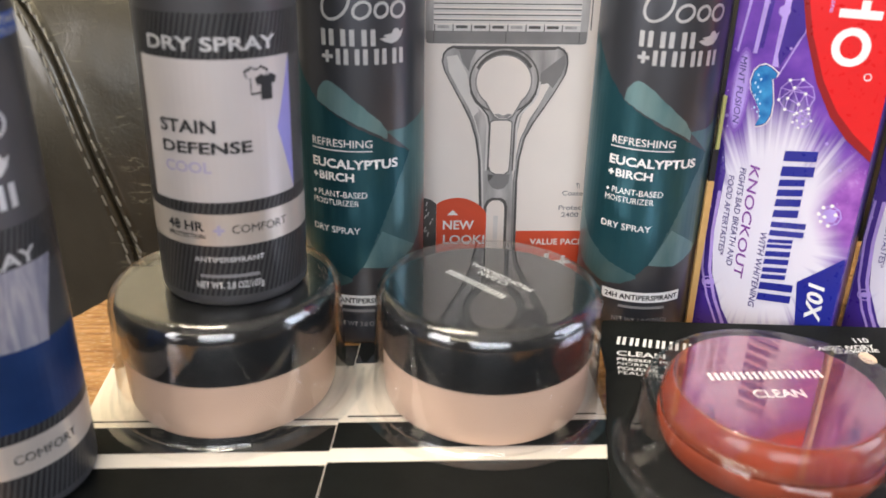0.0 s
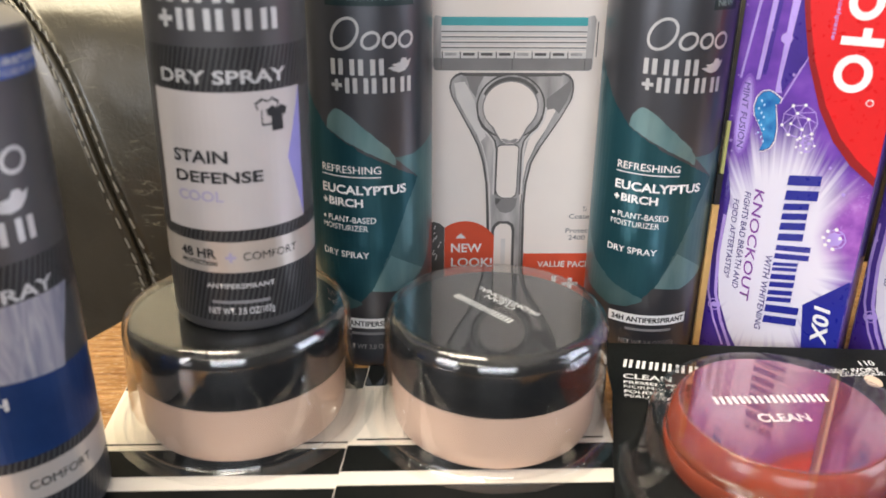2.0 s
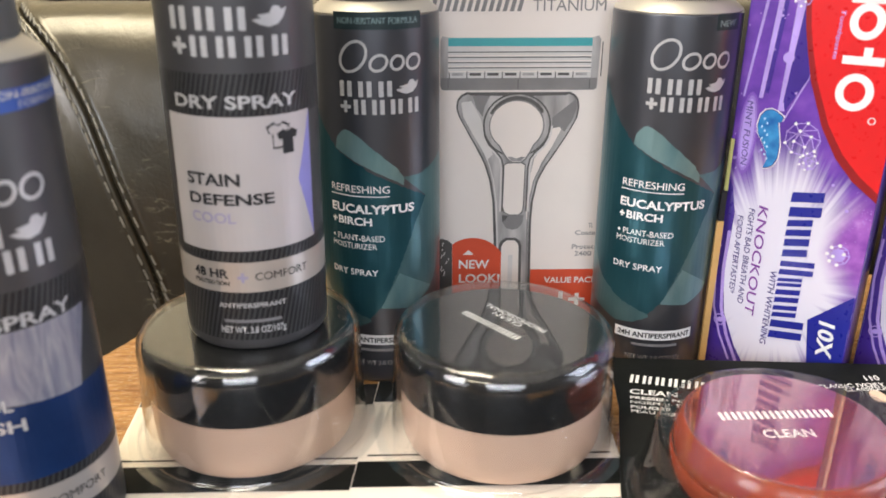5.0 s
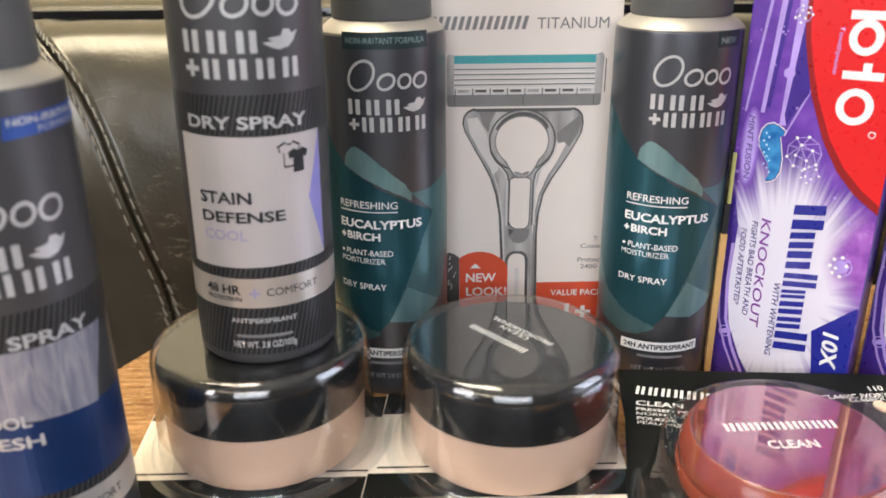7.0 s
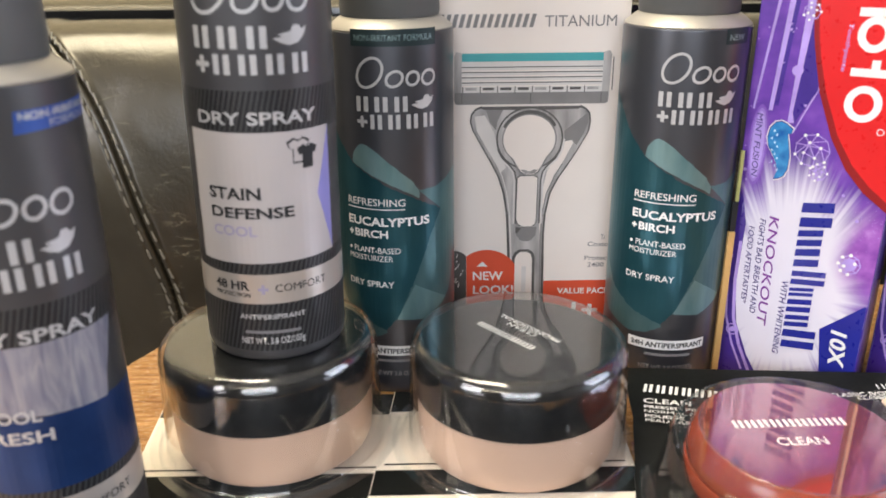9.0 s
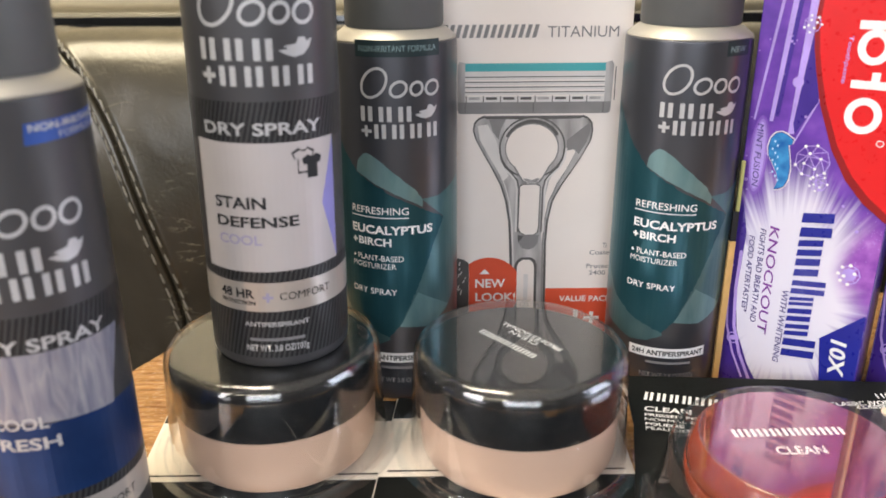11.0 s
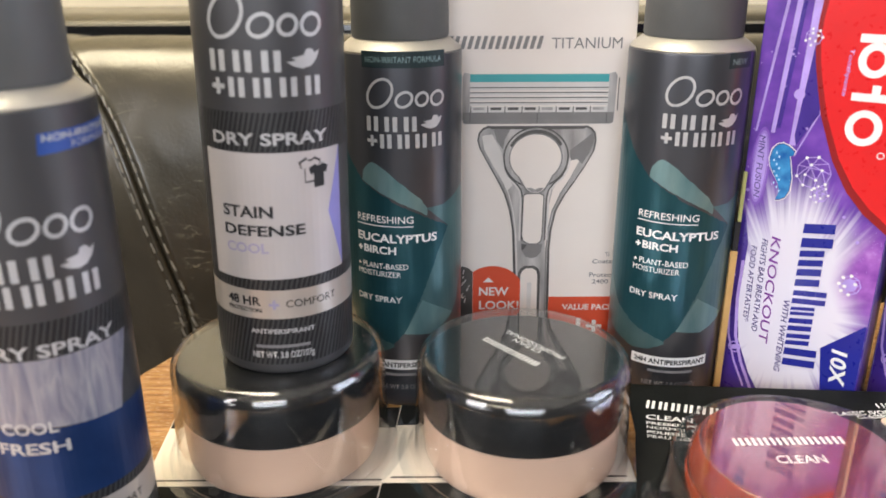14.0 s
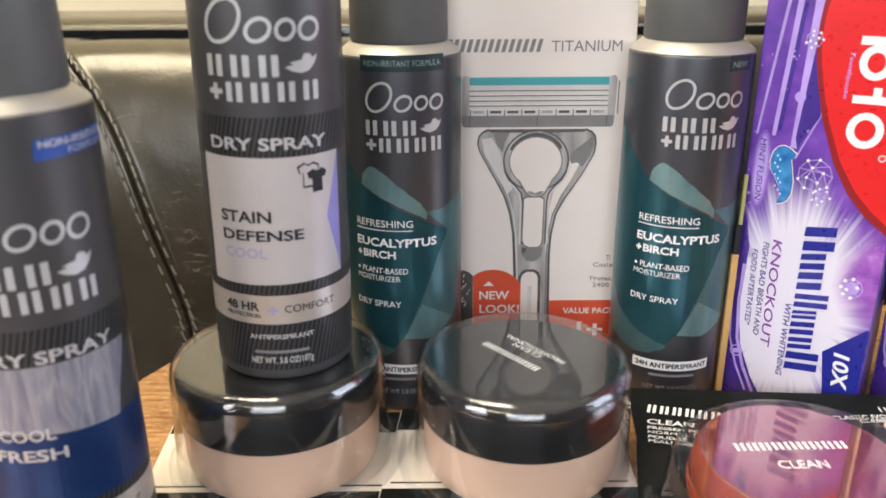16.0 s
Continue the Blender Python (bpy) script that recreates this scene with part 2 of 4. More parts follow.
PALE_METAL = material("pale_champagne_print", (0.52, 0.475, 0.455), 0.36, 0.15, 0.04, 40)
CREAM_BAND = material("champagne_band_print", (0.55, 0.49, 0.43), 0.3, 0.45, 0.05, 40)
INK_BLACK = material("black_ink", (0.012, 0.012, 0.013), 0.6, 0, 0.05)
INK_WHITE = material("white_ink", (0.80, 0.79, 0.77), 0.45, 0, 0.04)
INK_SILVER = material("silver_ink", (0.54, 0.53, 0.52), 0.35, 0.3, 0.05)
INK_TEAL = material("dull_teal_ink", (0.24, 0.34, 0.33), 0.4, 0.2, 0.05)
INK_GREY = material("grey_ink", (0.22, 0.21, 0.21), 0.5, 0, 0.05)
INK_LILAC = material("pale_lilac_ink", (0.40, 0.36, 0.50), 0.45, 0.1, 0.05)
LILAC = material("lilac_facet_print", (0.30, 0.28, 0.62), 0.4, 0.2, 0.08)
TEAL = uv_noise("teal_brush_print", [(0.3, (0.021, 0.088, 0.107)), (0.7, (0.037, 0.128, 0.154))], 60, 0.30, 0.65, (1, 0.4, 1))
MINT = uv_noise("pale_mint_brush_print", [(0.25, (0.10, 0.22, 0.23)), (0.75, (0.27, 0.42, 0.42))], 90, 0.31, 0.6, (1, 0.3, 1), 0.6)
MINT_DARK = uv_noise("grey_mint_brush_print", [(0.25, (0.07, 0.15, 0.165)), (0.75, (0.13, 0.24, 0.25))], 70, 0.31, 0.6, (1, 0.4, 1), -0.5)
TAG_TEAL = material("dark_teal_tag_print", (0.022, 0.040, 0.042), 0.4, 0.3, 0.1)
TAG_BLUE = material("blue_tag_print", (0.03, 0.085, 0.33), 0.4, 0.2, 0.1)
FEATHER = uv_noise("feather_picture_print", [(0.25, (0.15, 0.155, 0.22)), (0.5, (0.29, 0.28, 0.32)), (0.75, (0.44, 0.41, 0.41))], 230, 0.38, 0.25, (1, 0.20, 1), -0.95, 1.6)
NAVY_CAN = uv_noise("blue_metallic_print", [(0.3, (0.012, 0.035, 0.12)), (0.7, (0.022, 0.06, 0.19))], 40, 0.32, 0.5)
CARTON_WHITE = material("warm_white_carton", (0.80, 0.725, 0.665), 0.5, 0, 0.02, 40, 0.02, 1500)
RAZOR_GREY = material("printed_silver_grey", (0.33, 0.31, 0.30), 0.45, 0.1, 0.35, 110, stretch=(1.6, 1, 0.3), colour2=(0.58, 0.55, 0.53))
RAZOR_LIGHT = material("printed_pale_silver", (0.66, 0.63, 0.60), 0.45, 0.05, 0.08, 60)
RAZOR_DARK = material("printed_dark_silver", (0.10, 0.095, 0.09), 0.45, 0.1, 0.2, 90)
RAZOR_BAR = material("printed_grey_rubber", (0.22, 0.21, 0.205), 0.5, 0, 0.1, 90)
RAZOR_TEAL = material("printed_teal_strip", (0.06, 0.36, 0.38), 0.45, 0, 0.08)
ORANGE = material("orange_red_print", (0.66, 0.085, 0.035), 0.45, 0, 0.05)
PURPLE_DEEP = material("deep_indigo_print", (0.05, 0.022, 0.24), 0.28, 0, 0.15, 60, coat=0.3)
LAVENDER = material("lavender_streak_print", (0.42, 0.30, 0.68), 0.28, 0, 0.15, 90, coat=0.3)
BURST = burst("white_starburst_print", (0.0230, 0.0440), (0.0530, 0.0660), (0.70, 0.67, 0.76), [(0.25, (0.055, 0.02, 0.22)), (0.55, (0.15, 0.05, 0.38)), (0.85, (0.28, 0.12, 0.52))], [(0.3, (0.17, 0.035, 0.32)), (0.6, (0.36, 0.12, 0.50)), (0.85, (0.60, 0.36, 0.70))])
GLOW_FAINT = material("faint_violet_glow_print", (0.20, 0.09, 0.44), 0.28, 0, 0.15, 90, coat=0.3)
GLOW_SOFT = material("soft_violet_glow_print", (0.30, 0.18, 0.55), 0.28, 0, 0.15, 90, coat=0.3)
RED = material("bright_red_print", (0.70, 0.014, 0.016), 0.28, 0, 0.04, coat=0.3)
RED_DARK = material("dark_red_edge_print", (0.28, 0.01, 0.012), 0.28, 0, 0.08, coat=0.3)
NAVY = material("navy_print", (0.016, 0.022, 0.26), 0.28, 0, 0.06, coat=0.3)
VIOLET_INK = material("violet_ink", (0.22, 0.05, 0.32), 0.35, 0, 0.06)
INDIGO_INK = material("dark_indigo_ink", (0.05, 0.03, 0.18), 0.35, 0, 0.06)
PASTE_BLUE = uv_noise("blue_gel_print", [(0.3, (0.01, 0.11, 0.36)), (0.7, (0.05, 0.30, 0.60))], 200, 0.25, 0, coat=0.3)
PASTE_PALE = material("pale_blue_ink", (0.42, 0.65, 0.80), 0.3, 0, 0.1)
GOLD = material("gold_foil_carton", (0.74, 0.46, 0.17), 0.4, 0.25, 0.12, 80)
LIME = material("lime_yellow_print", (0.42, 0.42, 0.15), 0.4, 0, 0.08)
BLACK_LID = material("black_gloss_plastic", (0.007, 0.007, 0.007), 0.035, 0, 0.1, 200, 0.0, 500, ior=1.5)
POWDER = material("peach_beige_powder_jar", (0.66, 0.45, 0.325), 0.32, 0, 0.04, 50, 0.0, 300, coat=0.2)
CARD_CREAM = material("cream_card", (0.78, 0.70, 0.60), 0.5, 0, 0.03, 60, 0.03, 1500)
CARD_BLACK = material("black_printed_card", (0.006, 0.0065, 0.006), 0.5, 0, 0.2, 90, 0.02, 900, spec=0.12)
BLISTER = clear_plastic("clear_blister_film", gloss=0.06, base=0.06, ripple=0.45, haze=0.004)
BLISTER_TOP = clear_plastic("clear_blister_top_film", base=0.06, ripple=0.035, haze=0.006, scale=45, squash_z=1.0)
BLISTER_FLAT = clear_plastic("clear_flat_blister_film", base=0.025, ripple=0.015, haze=0.004)
COMPACT = material("amber_rose_plastic", (0.24, 0.040, 0.015), 0.24, 0.0, 0.18, 70, coat=0.2)
COMPACT_LID = material("rose_gloss_lid", (0.22, 0.042, 0.020), 0.12, 0.0, 0.15, 60)
nt = COMPACT_LID.node_tree
sheen = nt.nodes.new("ShaderNodeBsdfGlossy")
sheen.inputs["Color"].default_value, sheen.inputs["Roughness"].default_value = (0.82, 0.62, 0.88, 1), 0.012
both = nt.nodes.new("ShaderNodeMixShader")
both.inputs[0].default_value = 0.36
nt.links.new(nt.nodes["Principled BSDF"].outputs[0], both.inputs[1])
nt.links.new(sheen.outputs[0], both.inputs[2])
nt.links.new(both.outputs[0], nt.nodes["Material Output"].inputs["Surface"])
BEIGE_DOT = material("ivory_swatch_print", (0.70, 0.50, 0.36), 0.45, 0, 0.04)
LEATHER = leather("dark_olive_brown_leather")
THREAD = material("grey_brown_thread", (0.22, 0.20, 0.155), 0.6, 0, 0.2, 300, 0.2, 2500)
WOOD = material("honey_varnished_wood", (0.36, 0.16, 0.05), 0.26, 0, 0.35, 25, 0.25, 160, coat=0.4, colour2=(0.62, 0.34, 0.14), stretch=(2.0, 14.0, 2.0))
# for unseen walls, kept dark so lids and cans reflect little
WALL = material("dark_grey_wall_paint", (0.13, 0.128, 0.135), 0.8, 0, 0.06, 4, 0.05, 120)
WALL_CREAM = material("warm_cream_wall_paint", (0.66, 0.57, 0.40), 0.8, 0, 0.05, 4, 0.05, 120)
CEILING = material("white_ceiling_paint", (0.78, 0.76, 0.72), 0.85, 0, 0.03, 4)
FLOOR = material("brown_carpet", (0.16, 0.135, 0.115), 0.9, 0, 0.2, 40, 0.3, 300)
FRAME = material("white_window_paint", (0.75, 0.74, 0.72), 0.45, 0, 0.04, 20)

# ---------------------------------------------------------------- mesh helpers


def finish(name, bm, mat, parent=None, label="", smooth=True):
    me = bpy.data.meshes.new(name)
    bmesh.ops.recalc_face_normals(bm, faces=bm.faces)
    bm.to_mesh(me)
    bm.free()
    me.materials.append(mat)
    if smooth:
        me.polygons.foreach_set("use_smooth", [True] * len(me.polygons))
        me.set_sharp_from_angle(angle=radians(38))
    ob = new(name, me)
    if parent:
        ob.parent = parent
    if label:
        ob["label"] = label
    return ob


def part(name, bm, mat, parent, label="", smooth=True):
    return finish(name, bm, mat, parent, label, smooth)


def thing(name, m, label, category, group="", kind=""):
    ob = new(name)
    ob.empty_display_size = 0.02
    ob.matrix_world = m
    return tagged(ob, label, category, group, kind)


def box(x0, x1, y0, y1, z0, z1, bevel=0.0, segs=2):
    bm = bmesh.new()
    bmesh.ops.create_cube(bm, size=1)
    for v in bm.verts:
        v.co = ((x0, x1)[v.co.x > 0], (y0, y1)[v.co.y > 0], (z0, z1)[v.co.z > 0])
    if bevel:
        bmesh.ops.bevel(bm, geom=bm.edges[:], offset=bevel, segments=segs, affect="EDGES", profile=0.7)
    return bm


def lathe(profile, segs=96, wobble=0.0):
    """Revolve (radius, height) pairs about z; a radius of 0 closes the end."""
    bm = bmesh.new()
    rings = []
    for r, z in profile:
        if r == 0:
            rings.append([bm.verts.new((0, 0, z))])
        else:
            rings.append([bm.verts.new((r * math.cos(a) * (1 + wobble * math.sin(3 * a + z * 200)), r * math.sin(a) * (1 + wobble * math.cos(2 * a)), z))
                          for a in (2 * math.pi * k / segs for k in range(segs))])
    for a, b in zip(rings, rings[1:]):
        for k in range(segs):
            q = [a[k % len(a)], a[(k + 1) % len(a)], b[(k + 1) % len(b)], b[k % len(b)]]
            q = list(dict.fromkeys(q))
            if len(q) > 2:
                bm.faces.new(q)
    return bm


def slab(poly, z0, z1):
    """An upright prism on a flat outline."""
    bm = bmesh.new()
    lo = [bm.verts.new((x, y, z0)) for x, y in poly]
    hi = [bm.verts.new((x, y, z1)) for x, y in poly]
    bm.faces.new(lo[::-1])
    bm.faces.new(hi)
    n = len(poly)
    for k in range(n):
        bm.faces.new((lo[k], lo[(k + 1) % n], hi[(k + 1) % n], hi[k]))
    return bm


# ---- prints: flat art in metres (u to the right, v up), then bent round a can or laid on a face
def polys(*outlines):
    bm = bmesh.new()
    for o in outlines:
        bm.faces.new([bm.verts.new((u, v, 0)) for u, v in o])
    return bm


def rect(u0, v0, u1, v1):
    return [(u0, v0), (u1, v0), (u1, v1), (u0, v1)]


def ellipse(cu, cv, a, b, n=28, turn=0.0):
    return [(cu + a * math.cos(k) * math.cos(turn) - b * math.sin(k) * math.sin(turn), cv + a * math.cos(k) * math.sin(turn) + b * math.sin(k) * math.cos(turn))
            for k in (2 * math.pi * i / n for i in range(n))]


def ring(cu, cv, a, b, w, n=32, turn=0.0):
    """An oval outline of stroke w, as a strip of quads."""
    o, i = ellipse(cu, cv, a, b, n, turn), ellipse(cu, cv, a - w, b - w, n, turn)
    return [[o[k], o[(k + 1) % n], i[(k + 1) % n], i[k]] for k in range(n)]


def stroke(a, b, w):
    dx, dy = b[0] - a[0], b[1] - a[1]
    d = math.hypot(dx, dy)
    nx, ny = -dy / d * w / 2, dx / d * w / 2
    return [(a[0] + nx, a[1] + ny), (a[0] - nx, a[1] - ny), (b[0] - nx, b[1] - ny), (b[0] + nx, b[1] + ny)]


def text(body, u0, v0, u1, v1, bold=0.012):
    """Letters in the built-in font, filling the given rectangle."""
    bold = 0.0 if "M" in body else bold
    cu = bpy.data.curves.new("letters", "FONT")
    cu.body, cu.offset, cu.resolution_u = body, bold, 3
    ob = bpy.data.objects.new("letters", cu)
    scene.collection.objects.link(ob)
    bpy.context.view_layer.update()
    me = bpy.data.meshes.new_from_object(ob.evaluated_get(bpy.context.evaluated_depsgraph_get()))
    bm = bmesh.new()
    bm.from_mesh(me)
    bpy.data.objects.remove(ob)
    bpy.data.curves.remove(cu)
    bpy.data.meshes.remove(me)
    xs, ys = [v.co.x for v in bm.verts], [v.co.y for v in bm.verts]
    sx, sy = (u1 - u0) / (max(xs) - min(xs)), (v1 - v0) / (max(ys) - min(ys))
    bx, by = min(xs), min(ys)
    for v in bm.verts:
        v.co = (u0 + (v.co.x - bx) * sx, v0 + (v.co.y - by) * sy, 0)
    return bm


def turned(bm, origin, along):
    """Lay flat art made from (0, 0) along a direction from an origin, in the same plane."""
    d = Vector((along[0], along[1], 0)).normalized()
    up = Vector((-d.y, d.x, 0))
    for v in bm.verts:
        v.co = Vector((*origin, 0)) + d * v.co.x + up * v.co.y
    return bm


def with_uv(bm):
    uv = bm.loops.layers.uv.new("UVMap")
    for fa in bm.faces:
        for lo in fa.loops:
            lo[uv].uv = (lo.vert.co.x, lo.vert.co.y)
    return bm


CAN_R = 0.024
LAYER = 0.00006


def wrapped(bm, layer, turn=0.0, r=CAN_R, step=0.0022):
    """Bend flat art round an upright can; layer lifts later prints above earlier ones."""
    us = [v.co.x for v in bm.verts]
    k = math.floor(min(us) / step) + 1
    while k * step < max(us):
        bmesh.ops.bisect_plane(bm, geom=bm.verts[:] + bm.edges[:] + bm.faces[:], plane_co=(k * step, 0, 0), plane_no=(1, 0, 0))
        k += 1
    bmesh.ops.triangulate(bm, faces=bm.faces[:])
    with_uv(bm)
    rr = r + LAYER * layer
    for v in bm.verts:
        a = (v.co.x + turn) / r
        v.co = (rr * math.sin(a), -rr * math.cos(a), v.co.y)
    return bm


def laid(bm, layer, m):
    """Lay flat art on a face whose axes are the x and y of m."""
    bmesh.ops.triangulate(bm, faces=bm.faces[:])
    with_uv(bm)
    for v in bm.verts:
        v.co = m @ Vector((v.co.x, v.co.y, LAYER * layer))
    return bm


def printed(name, bm, mat, parent, label=""):
    bmesh.ops.remove_doubles(bm, verts=bm.verts[:], dist=1e-6)
    me = bpy.data.meshes.new(name)
    bm.to_mesh(me)
    bm.free()
    me.materials.append(mat)
    ob = new(name, me)
    ob.parent = parent
    if label:
        ob["label"] = label
    return ob


MM = 0.001


def mm(outline):
    return [(u * MM, v * MM) for u, v in outline]


# ---------------------------------------------------------------- the room
X0, X1, Y0, Y1, Z0, Z1 = -1.6, 1.9, -2.2, 1.1, -0.45, 1.9


def wall_with_opening(name, bm_boxes, paint=WALL, label="unseen room wall, made dark grey to dim reflections"):
    bm = bmesh.new()
    for b in bm_boxes:
        t = box(*b)
        me = bpy.data.meshes.new("tmp")
        t.to_mesh(me)
        t.free()
        bm.from_mesh(me)
        bpy.data.meshes.remove(me)
    return tagged(finish(name, bm, paint, smooth=False), label, "wall", kind="structure")


wall_with_opening("wall_north", [(X0 - 0.1, X1 + 0.1, Y1, Y1 + 0.1, Z0, Z1)], WALL_CREAM, "warm cream painted wall behind the sofa")
wall_with_opening("wall_south", [(X0 - 0.1, -0.90, Y0 - 0.1, Y0, Z0, Z1), (0.70, X1 + 0.1, Y0 - 0.1, Y0, Z0, Z1), (-0.90, 0.70, Y0 - 0.1, Y0, Z0, 0.35), (-0.90, 0.70, Y0 - 0.1, Y0, 1.55, Z1)])
wall_with_opening("wall_west", [(X0 - 0.1, X0, Y0, -1.5, Z0, Z1), (X0 - 0.1, X0, -0.6, Y1, Z0, Z1), (X0 - 0.1, X0, -1.5, -0.6, Z0, 0.25), (X0 - 0.1, X0, -1.5, -0.6, 1.45, Z1)])
wall_with_opening("wall_east", [(X1, X1 + 0.1, Y0, -0.55, Z0, Z1), (X1, X1 + 0.1, 0.45, Y1, Z0, Z1), (X1, X1 + 0.1, -0.55, 0.45, Z0, 0.15), (X1, X1 + 0.1, -0.55, 0.45, 1.35, Z1)])
tagged(finish("floor", box(X0 - 0.1, X1 + 0.1, Y0 - 0.1, Y1 + 0.1, Z0 - 0.1, Z0 - 0.002), FLOOR, smooth=False), "brown carpeted floor of the room", "floor", kind="structure")
tagged(finish("ceiling", box(X0 - 0.1, X1 + 0.1, Y0 - 0.1, Y1 + 0.1, Z1 + 0.002, Z1 + 0.1), CEILING, smooth=False), "plain white painted ceiling", "ceiling", kind="structure")


def window(name, x, y0, y1, z0, z1):
    w = thing(name, pose(x, 0, 0), "white-framed window that lets daylight in", "window", kind="structure")
    for a in ((y0, y1, z0, z0 + 0.04), (y0, y1, z1 - 0.04, z1), (y0, y0 + 0.04, z0 + 0.04, z1 - 0.04), (y1 - 0.04, y1, z0 + 0.04, z1 - 0.04)):
        part("window_frame", box(-0.02, 0.02, a[0] + 0.001, a[1] - 0.001, a[2] + 0.001, a[3] - 0.001), FRAME, w, smooth=False)


lamp = thing("ceiling_lamp", pose(-0.58, 0.22, 1.9), "wide white ceiling lamp with an opal cover, switched on", "ceiling lamp")
part("lamp_base", box(-0.52, 0.52, -0.42, 0.42, -0.03, 0.0, 0.006), FRAME, lamp)
GLOW = bpy.data.materials.new("lit_opal_cover")
GLOW.use_nodes = True
GLOW.node_tree.nodes["Principled BSDF"].inputs["Emission Color"].default_value = (1.0, 0.87, 0.66, 1)
GLOW.node_tree.nodes["Principled BSDF"].inputs["Emission Strength"].default_value = 6.0
part("cover", box(-0.48, 0.48, -0.38, 0.38, -0.09, -0.031, 0.02), GLOW, lamp, "lit opal cover")
# unseen window, added to go with the frontal light
w3 = thing("added_window", pose(-0.20, Y0 - 0.06, 0), "unseen white-framed window added behind the camera for frontal light", "window", kind="structure")
for a in ((-0.7, 0.9, 0.35, 0.39), (-0.7, 0.9, 1.51, 1.55), (-0.7, -0.66, 0.391, 1.509), (0.86, 0.9, 0.391, 1.509)):
    part("window_frame", box(a[0] + 0.001, a[1] - 0.001, -0.02, 0.02, a[2] + 0.001, a[3] - 0.001), FRAME, w3, smooth=False)
window("window_1", X0 - 0.06, -1.5, -0.6, 0.25, 1.45)
window("window_2", X1 + 0.06, -0.55, 0.45, 0.15, 1.35)

# ---------------------------------------------------------------- table and sofa
table = thing("side_table", pose(0, 0, 0), "honey-coloured varnished wooden table with worn grain", "table")
top_outline = [(-0.268, 0.06), (0.60, 0.06), (0.60, 0.40), (-0.0925, 0.40)]
tb = slab(top_outline, -0.03, 0.0)
bmesh.ops.bevel(tb, geom=tb.edges[:], offset=0.003, segments=3, affect="EDGES", profile=0.6)
part("tabletop", tb, WOOD, table)
for lx, ly in ((-0.22, 0.10), (0.56, 0.10), (0.56, 0.36), (-0.08, 0.36)):
    part("leg", box(lx - 0.02, lx + 0.02, ly - 0.02, ly + 0.02, Z0, -0.031, 0.003), WOOD, table)

sofa = thing("leather_sofa", pose(0, 0.5, Z0), "dark olive-brown leather sofa back with a double-stitched seam", "sofa")


def seam_x(z):
    h = min(max(z, -0.03), 0.14) - 0.037
    return -0.15305 - 0.2919 * h + 0.4423 * h ** 2 + 0.62 * h ** 3 - 330.0 * h ** 4


ROLL_FOOT, ROLL_TOP, ROLL_DEEP = 0.0, 0.136, 0.050


def back_profile(s):
    """Depth and height of the sofa back along its outline: up the face, over the roll, down into the crease."""
    flat = ROLL_FOOT - Z0
    if s < flat:
        return 0.42, Z0 + s
    if s < 0.61:
        a = (s - flat) / (0.61 - flat) * math.pi / 2
        return 0.42 + ROLL_DEEP * (1 - max(0.0, math.cos(a)) ** 0.9), ROLL_FOOT + (ROLL_TOP - ROLL_FOOT) * math.sin(a) ** 0.9
    a = (s - 0.61)
    return 0.42 + ROLL_DEEP + a, ROLL_TOP - 6.0 * a * a


def leather_back():
    ds = [-0.34 + 0.02 * k for k in range(13)] + [-0.085 + 0.005 * k for k in range(13)] + [-0.0205 + 0.0005 * k for k in range(83)] + [0.025 + 0.005 * k for k in range(14)] + [0.105 + 0.02 * k for k in range(34)]
    ss = [0.0, 0.15, 0.28, 0.36] + [0.38 + 0.004 * k for k in range(70)]
    bm = bmesh.new()
    grid = []
    for s in ss:
        y, z = back_profile(s)
        y1, z1 = back_profile(s + 0.001)
        t = Vector((0, y1 - y, z1 - z)).normalized()
        n = Vector((0, -t.z, t.y))
        row = []
        for d in ds:
            near = max(0.0, 1 - max(0.0, abs(d) - 0.10) / 0.22)
            x = d + seam_x(z) * near - 0.16 * (1 - near)
            lift = -0.0022 * math.exp(-(d / 0.0008) ** 2) + 0.0011 * math.exp(-((d - 0.0028) / 0.0020) ** 2) + 0.0008 * math.exp(-((d + 0.005) / 0.004) ** 2)
            lift -= 0.0006 * math.exp(-((d + 0.0043) / 0.0008) ** 2)
            lift += 0.0009 * noise.noise((x * 16, s * 16, 1.0)) + 0.0003 * noise.noise((x * 70, s * 70, 5.0))
            row.append(bm.verts.new(Vector((x, y - 0.5, z - Z0)) + n * lift))
        grid.append(row)
    for a, b in zip(grid, grid[1:]):
        for k in range(len(ds) - 1):
            bm.faces.new((a[k], a[k + 1], b[k + 1], b[k]))
    back = [bm.verts.new((x, 0.10, 0.0)) for x in (-0.5, 0.6)] + [bm.verts.new((x, 0.10, 0.50)) for x in (0.6, -0.5)]
    bm.faces.new(back)
    return bm


cushion = part("back_cushion", leather_back(), LEATHER, sofa)
rear = box(-0.5, 0.6, 0.012, 0.11, 0.0, 0.594, 0.03, 5)
part("rear_roll", rear, LEATHER, sofa, "black leather roll behind the crease")
part("piping", box(-0.5, 0.6, -0.006, 0.010, 0.560, 0.590, 0.004), BLACK_LID, sofa, "black piping along the top")


def capsule(length, r):
    bm = bmesh.new()
    bmesh.ops.create_uvsphere(bm, u_segments=8, v_segments=6, radius=r)
    for v in bm.verts:
        v.co.z = v.co.z * 0.9 + (length / 2 - r) * (1 if v.co.z > 0 else -1)
    return bm


